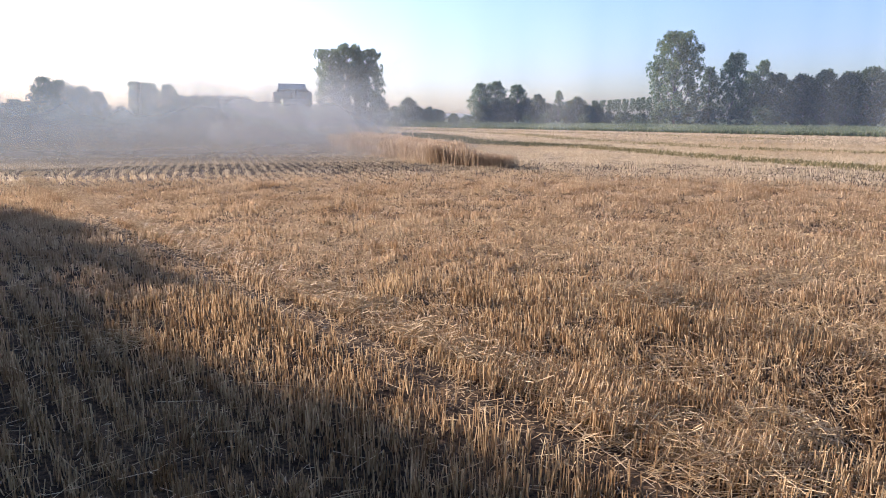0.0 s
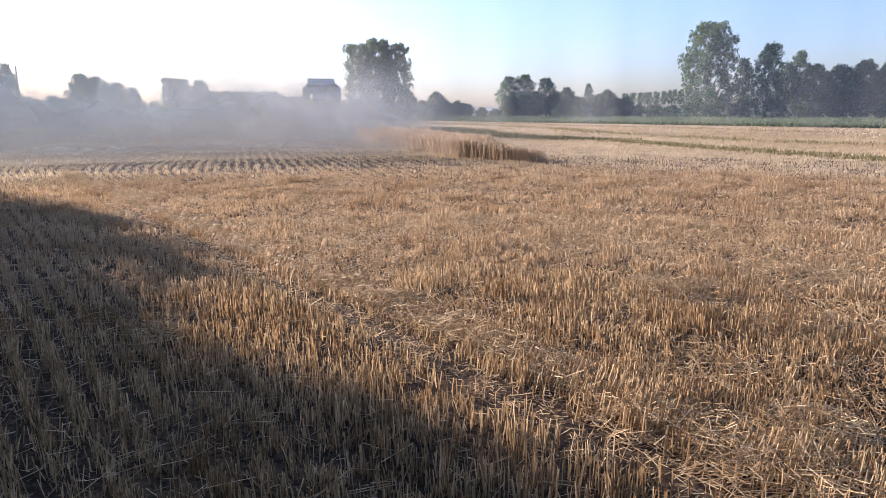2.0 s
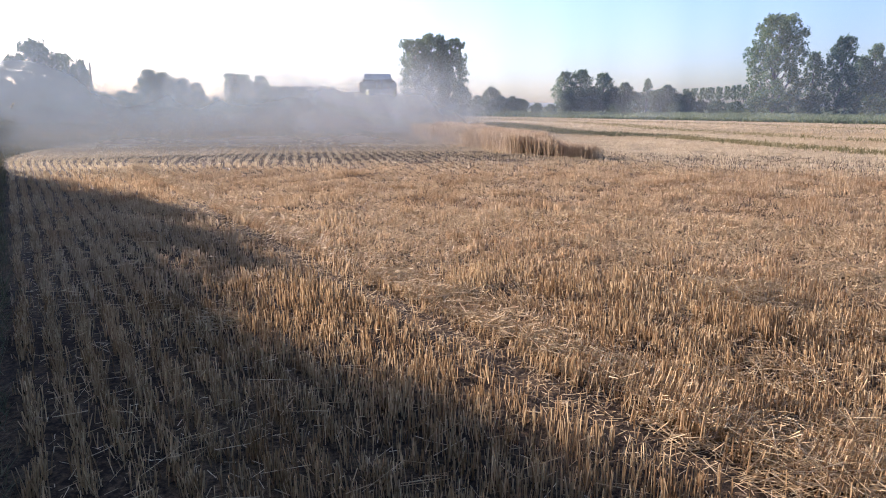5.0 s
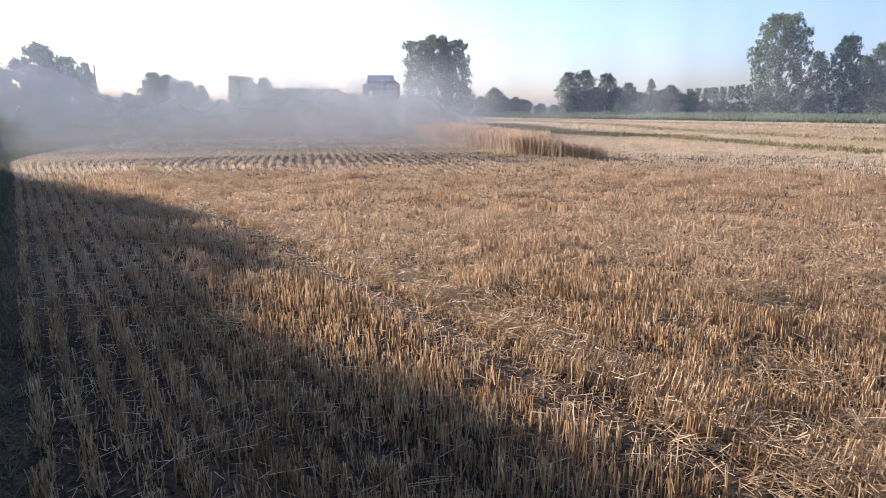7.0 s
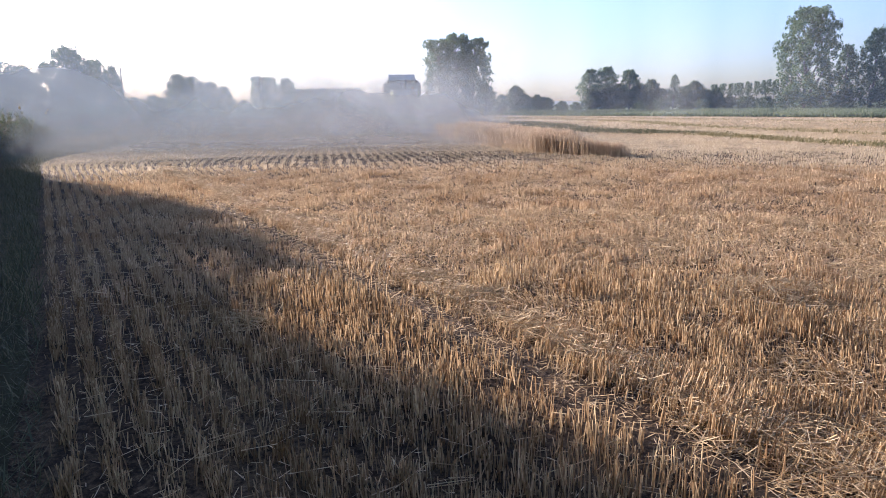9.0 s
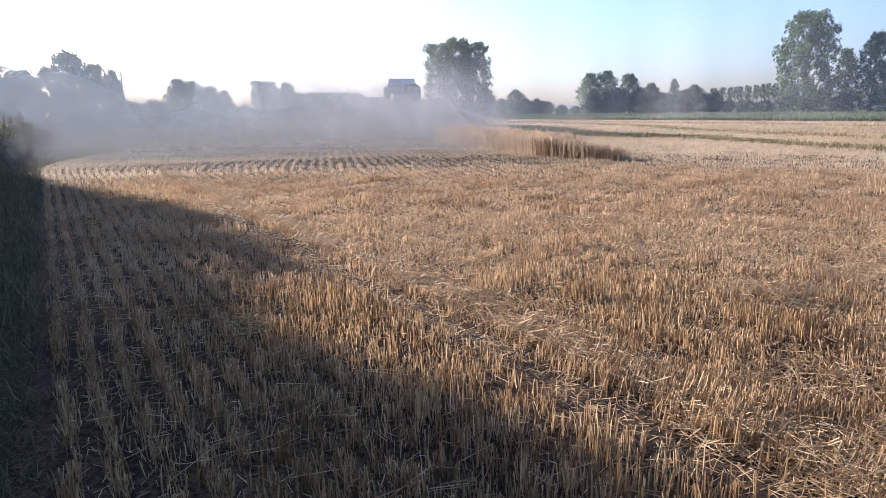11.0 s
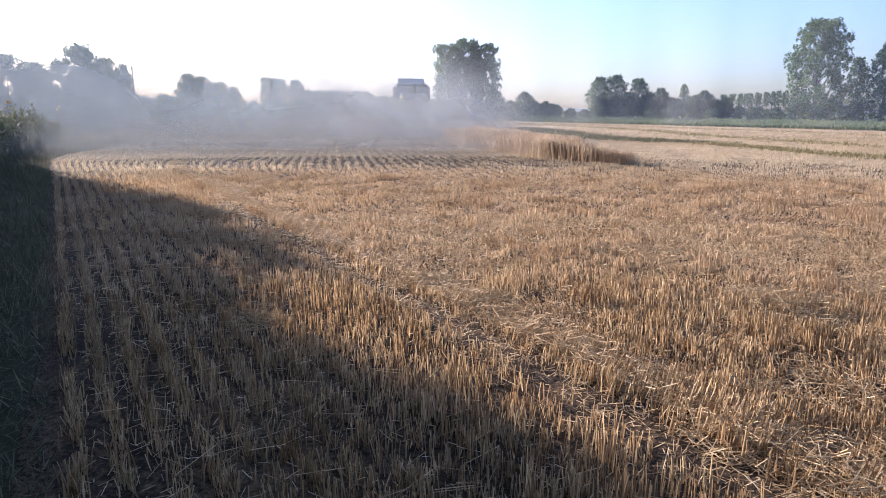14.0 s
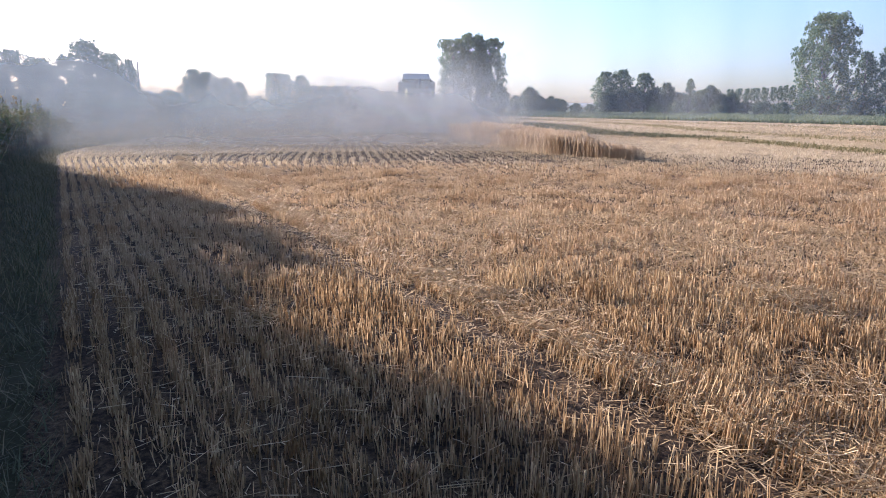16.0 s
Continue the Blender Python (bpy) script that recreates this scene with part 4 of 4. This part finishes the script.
    marks(panel, "lettering_bar", -0.55, 0.62, -2.192, 1.66, 1.80, 7, LOGO)
    part("logo_block", box(-0.07, 0.07, -2.222, -2.206, 1.98, 2.12, 0.004), LOGO, panel)
    for sx in (-1, 1):
        part("hood_edge", prism([(-2.2, 1.42), (-2.27, 2.64), (-2.19, 2.64), (-2.12, 1.42)], sx * 0.905 - 0.025, sx * 0.905 + 0.025, 0.008), YGREEN, root)
        lamp = part("tail_lamp", box(sx * 0.78 - 0.07, sx * 0.78 + 0.07, -2.25, -2.17, 1.44, 1.54, 0.01), LENS, root, "red tail lamp")
        for i, (y0, y1) in enumerate(((-2.05, -1.05), (-1.0, -0.15), (0.0, 0.95))):
            sp = part("side_panel", box(sx * 0.93 - 0.03, sx * 0.93 + 0.03, y0, y1, 1.75 - 0.1 * (i == 2), 2.86 - 0.02 * i, 0.02), YGREEN, root, "faded lime-green side panel")
            part("handle", box(sx * 0.97 - 0.02, sx * 0.97 + 0.02, y1 - 0.16, y1 - 0.06, 2.28, 2.34, 0.008), DARK, sp)
        part("lower_panel", box(sx * 0.95 - 0.03, sx * 0.95 + 0.03, 1.1, 3.0, 1.05, 2.3, 0.025), YGREEN, root, "lime-green lower side panel")
        wp = part("shield", box(sx * 1.0 - 0.02, sx * 1.0 + 0.02, 1.15, 2.4, 0.62, 1.25, 0.02), WHITE, root, "white side shield with red block")
        part("shield_block", box(sx * 1.024 - 0.004, sx * 1.024 + 0.004, 1.3, 1.75, 0.75, 1.15, 0), RED, wp)
    part("chute", prism([(-2.05, 1.45), (-1.75, 0.85), (-1.3, 0.8), (-0.9, 1.4)], -0.8, 0.8, 0.02), DARK, root, "dark straw chute")
    for i in range(9):
        part("rubber_flap", box(-0.78 + i * 0.175, -0.63 + i * 0.175, -2.1, -2.07, 0.88, 1.44, 0.004), RUBBER, root)
    part("chopper_guard", box(-0.7, 0.7, -1.7, -1.0, 0.7, 0.82, 0.02), YGREEN, root)
    # unloading auger folded along the side
    auger = part("unloading_auger", tube([(-1.28, 2.9, 1.9), (-1.3, 2.6, 1.86), (-1.3, -0.75, 1.82)], 0.17, 18), WHITE, root, "long white unloading tube", True)
    part("spout", tube([(-1.3, -0.72, 1.82), (-1.3, -1.0, 1.8), (-1.3, -1.22, 1.62)], 0.19, 16), DARK, auger, "black rubber spout", True)
    part("auger_elbow", tube([(-1.25, 2.75, 2.3), (-1.29, 2.86, 2.05), (-1.3, 2.72, 1.88)], 0.19, 16), WHITE, auger, "", True)
    part("auger_bracket", box(-1.34, -0.9, 0.1, 0.2, 1.6, 1.72, 0.01), DARK, auger)
    # cab, platform, rails, ladder
    cab = part("cab", box(-0.75, 0.75, 3.5, 4.95, 1.75, 1.95, 0.03), YGREEN, root, "driver's cab")
    for sx in (-0.72, 0.72):
        for y in (3.55, 4.85):
            part("pillar", box(sx - 0.04, sx + 0.04, y - 0.04, y + 0.04, 1.95, 3.2, 0.01), YGREEN, cab)
        part("side_glass", box(sx - 0.006, sx + 0.006, 3.6, 4.8, 1.98, 3.18, 0), GLASS, cab)
    part("windscreen", box(-0.68, 0.68, 4.845, 4.857, 1.98, 3.18, 0), GLASS, cab)
    part("cab_roof", box(-0.82, 0.82, 3.42, 5.05, 3.2, 3.38, 0.05), WHITE, cab, "white cab roof")
    part("seat", box(-0.25, 0.25, 3.8, 4.3, 2.0, 2.5, 0.05), DARK, cab)
    part("platform", box(-1.9, -0.78, 3.3, 4.7, 1.72, 1.78, 0.01), DARK, root)
    rail = part("railing", tube([(-1.86, 3.32, 1.75), (-1.86, 3.32, 2.95), (-1.86, 3.9, 2.98), (-1.86, 4.6, 2.95), (-1.86, 4.65, 1.75)], 0.03, 8), STEEL, root, "pale steel platform railing")
    for z in (2.15, 2.5):
        part("rail_bar", bar((-1.86, 3.32, z), (-1.86, 4.63, z), 0.022), STEEL, rail)
    for z in (2.35, 2.95):
        part("rail_bar", bar((-1.86, 3.32, z), (-1.40, 3.32, z), 0.022), STEEL, rail)
    part("mirror", box(-1.99, -1.85, 3.27, 3.31, 2.62, 2.9, 0.015), DARK, root, "small black wing mirror")
    ladder = part("ladder", bar((-1.6, 3.5, 1.75), (-1.95, 3.5, 0.45), 0.022), STEEL, root, "leaning steel ladder")
    part("ladder_rail", bar((-1.6, 3.95, 1.75), (-1.95, 3.95, 0.45), 0.022), STEEL, ladder)
    for i in range(5):
        f = (i + 0.5) / 5
        part("rung", box(-1.6 - 0.35 * f - 0.05, -1.6 - 0.35 * f + 0.05, 3.5, 3.95, 1.75 - 1.3 * f - 0.015, 1.75 - 1.3 * f + 0.015, 0.004), STEEL, ladder)
    # belts and pulleys
    for y, z, r in ((2.0, 1.55, 0.32), (0.7, 1.5, 0.22), (-0.4, 1.45, 0.2), (3.0, 1.3, 0.26)):
        bm = lathe_x([(-0.05, r), (-0.05, 0.02), (0.05, 0.02), (0.05, r), (0.0, r * 0.9)], 20)
        bmesh.ops.translate(bm, verts=bm.verts, vec=(-1.02, y, z))
        part("pulley", bm, DARK, root)
    # axles and wheels
    part("front_axle", box(-1.1, 1.1, 3.25, 3.55, 0.65, 0.95, 0.03), DARK, root)
    part("rear_axle", box(-1.05, 1.05, -0.1, 0.1, 0.42, 0.6, 0.02), DARK, root)
    part("axle_strut", tube([(0, 0, 0.55), (0, 0.1, 1.3)], 0.12, 8), YGREEN, root)
    for sx in (-1, 1):
        wheel(root, sx * 1.22, 3.4, 0.82, 0.55, 20)
        wheel(root, sx * 1.1, 0.0, 0.50, 0.36, 16)
    # header
    head = part("header", prism([(5.6, 0.2), (5.6, 1.15), (5.75, 1.2), (5.9, 0.45), (6.7, 0.16), (6.7, 0.1)], -2.25, 2.25, 0.015), YGREEN, root, "lime-green cutting header")
    part("feeder_house", prism([(4.2, 1.2), (5.62, 0.35), (5.62, 1.05), (4.3, 1.9)], -0.6, 0.6, 0.02), YGREEN, root)
    for sx in (-1, 1):
        part("end_sheet", prism([(5.5, 0.15), (5.45, 1.0), (5.7, 1.35), (6.3, 1.2), (7.6, 0.14)], sx * 2.28 - 0.03, sx * 2.28 + 0.03, 0.015), WHITE, head, "white header end sheet")
    part("header_auger", tube([(-2.2, 6.05, 0.55), (2.2, 6.05, 0.55)], 0.22, 14), STEEL, head)
    reel = part("reel", bar((-2.2, 6.6, 1.1), (2.2, 6.6, 1.1), 0.06), RED, head, "red pick-up reel")
    for i in range(6):
        a = i * math.pi / 3
        part("reel_bat", bar((-2.15, 6.6 + 0.5 * math.cos(a), 1.1 + 0.5 * math.sin(a)), (2.15, 6.6 + 0.5 * math.cos(a), 1.1 + 0.5 * math.sin(a)), 0.025), YGREEN, reel)
    for x in (-2.1, 0, 2.1):
        bm = bmesh.new()
        for i in range(6):
            a = i * math.pi / 3
            bar((x, 6.6, 1.1), (x, 6.6 + 0.5 * math.cos(a), 1.1 + 0.5 * math.sin(a)), 0.02, bm)
        part("reel_spider", bm, RED, reel)
    q = polar(12.7, 50.5)
    root.matrix_basis = pose(q.x, q.y, 0.0, 0, 0, 17)


combine()


# ---- dust ----
def dust_mat(name, near, far, top, thick, billow, colour=(0.295, 0.305, 0.26), foot=0.0):
    """Hanging dust: thickest low down and between its two ends, thinning upwards in billows."""
    m, nt, p, out = node_mat(name)
    N, L = nt.nodes, nt.links
    tc = N.new("ShaderNodeTexCoord")
    sep = N.new("ShaderNodeSeparateXYZ")
    L.new(tc.outputs["Object"], sep.inputs[0])
    warp = N.new("ShaderNodeTexNoise")
    warp.inputs["Scale"].default_value, warp.inputs["Detail"].default_value, warp.inputs["Roughness"].default_value = billow, 5, 0.55
    warp.inputs["Distortion"].default_value = 0.6
    L.new(tc.outputs["Object"], warp.inputs["Vector"])

    def calc(op, a, b=None):
        n = N.new("ShaderNodeMath")
        n.operation = op
        for i, v in enumerate((a, b)):
            if v is None:
                continue
            if isinstance(v, (int, float)):
                n.inputs[i].default_value = v
            else:
                L.new(v, n.inputs[i])
        return n.outputs[0]

    def smooth(v, lo, hi):
        n = N.new("ShaderNodeMapRange")
        n.interpolation_type = 'SMOOTHSTEP'
        n.inputs[1].default_value, n.inputs[2].default_value = lo, hi
        L.new(v, n.inputs[0])
        return n.outputs[0]
    x, z = sep.outputs[0], sep.outputs[2]
    ends = calc('MULTIPLY', smooth(x, near[0], near[1]), calc('SUBTRACT', 1.0, smooth(x, far[0], far[1])))
    lump = calc('MULTIPLY', calc('SUBTRACT', warp.outputs[0], 0.5), top * 1.3)
    rise = calc('SUBTRACT', 1.0, smooth(calc('ADD', z, lump), 0.0, top * 1.15))
    dens = calc('MULTIPLY', calc('MULTIPLY', ends, rise), calc('ADD', 0.65, calc('MULTIPLY', warp.outputs[0], 0.7)))
    if foot:
        dens = calc('MULTIPLY', dens, smooth(z, -0.05, foot))
    alpha = calc('MINIMUM', calc('MULTIPLY', dens, thick), 0.97)
    dif = N.new("ShaderNodeBsdfDiffuse")
    tra = N.new("ShaderNodeBsdfTranslucent")
    clear = N.new("ShaderNodeBsdfTransparent")
    dif.inputs[0].default_value = tra.inputs[0].default_value = (*colour, 1)
    half, mix = N.new("ShaderNodeMixShader"), N.new("ShaderNodeMixShader")
    L.new(dif.outputs[0], half.inputs[1])
    L.new(tra.outputs[0], half.inputs[2])
    L.new(alpha, mix.inputs[0])
    L.new(clear.outputs[0], mix.inputs[1])
    L.new(half.outputs[0], mix.inputs[2])
    L.new(mix.outputs[0], out.inputs[0])
    return m


def dust_veil(name, az, dist, x0, x1, high, bow, material, label):
    """One drifting layer of a dust cloud: a waving, bowed curtain of fine particles."""
    nx, nz = 60, 10
    verts, faces = [], []
    for i in range(nx + 1):
        for k in range(nz + 1):
            x, z = x0 + (x1 - x0) * i / nx, high * k / nz
            y = -bow * ((x - (x0 + x1) / 2) / 20) ** 2 + 0.6 * noise.noise((x * 0.12, z * 0.25, dist)) + 0.25 * z
            verts.append((x, y, z + 0.02))
    for i in range(nx):
        for k in range(nz):
            b0 = i * (nz + 1) + k
            faces.append((b0, b0 + nz + 1, b0 + nz + 2, b0 + 1))
    ob = mesh_object(name, verts, faces, material, smooth=True)
    q = polar(az, dist)
    ob.matrix_basis = pose(q.x, q.y, 0, 0, 0, az)
    return tagged(ob, label, "dust", kind="stuff")


DUST_LABEL = "pale drifting cloud of harvest dust"
dust_veil("harvest_dust", 12.6, 27.5, -26, 11, 5.5, 2.0, dust_mat("dust_low", (-20, -10), (-2, 11), 2.1, 0.60, 0.30, (0.27, 0.285, 0.27), foot=0.25), DUST_LABEL)
dust_veil("harvest_dust", 12.6, 23.0, -24, 9, 4.5, 1.5, dust_mat("dust_edge", (-17, -8), (-1, 9), 1.7, 0.66, 0.34, (0.315, 0.305, 0.27), 0.5), DUST_LABEL)
dust_veil("harvest_dust", 12.6, 18.5, -34, 2, 7.0, 1.5, dust_mat("dust_drifting", (-25, -9), (-8, 1), 3.0, 0.40, 0.28, (0.215, 0.25, 0.25), 0.7), DUST_LABEL)
dust_veil("harvest_dust", 12.6, 33, -34, 12, 9.0, 2.0, dust_mat("dust_middle", (-33, -18), (-3, 9), 4.0, 0.52, 0.26, (0.245, 0.28, 0.28)), DUST_LABEL)
dust_veil("harvest_dust", 12.6, 39.0, -46, -8, 10.5, 2.0, dust_mat("dust_bright", (-60, -55), (-17, -8), 15, 0.54, 0.06, (0.335, 0.385, 0.405), 0.9), "bright dust hanging before the hedgerow")
dust_veil("harvest_dust", 12.6, 41.0, -9, 12, 9.5, 1.0, dust_mat("dust_warm", (-9, -2), (0.5, 8), 4.3, 0.74, 0.22, (0.54, 0.55, 0.53)), "pale chaff dust blowing out behind the harvester")
dust_veil("harvest_dust", 12.6, 46.8, -44, 14, 11.5, 2.0, dust_mat("dust_thick", (-38, -24), (3, 11), 5.2, 0.70, 0.22, (0.32, 0.36, 0.36)), DUST_LABEL)
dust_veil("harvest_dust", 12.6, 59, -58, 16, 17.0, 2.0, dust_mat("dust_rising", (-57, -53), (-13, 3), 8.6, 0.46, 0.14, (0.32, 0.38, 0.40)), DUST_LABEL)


def haze_arc(az0, az1, dist, high, material, label):
    """Thin haze that stands along the far side of the field."""
    verts, faces = [], []
    n, nz = 60, 8
    for i in range(n + 1):
        az = az0 + (az1 - az0) * i / n
        r = dist + 5 * math.sin(az * 0.06) + 1.5 * noise.noise((az * 0.2, 0, 5))
        for k in range(nz + 1):
            q = polar(az, r + 0.2 * k)
            verts.append((q.x, q.y, 0.05 + high * k / nz))
    for i in range(n):
        for k in range(nz):
            b0 = i * (nz + 1) + k
            faces.append((b0, b0 + nz + 1, b0 + nz + 2, b0 + 1))
    tagged(mesh_object("dusty_haze", verts, faces, material, smooth=True), label, "haze", kind="stuff")


haze_arc(-46, 30, 54, 17, dust_mat("haze_thin", (-400, -300), (300, 400), 13, 0.24, 0.03, (0.62, 0.67, 0.69), 1.3), "thin sunlit haze hanging over the field edge")
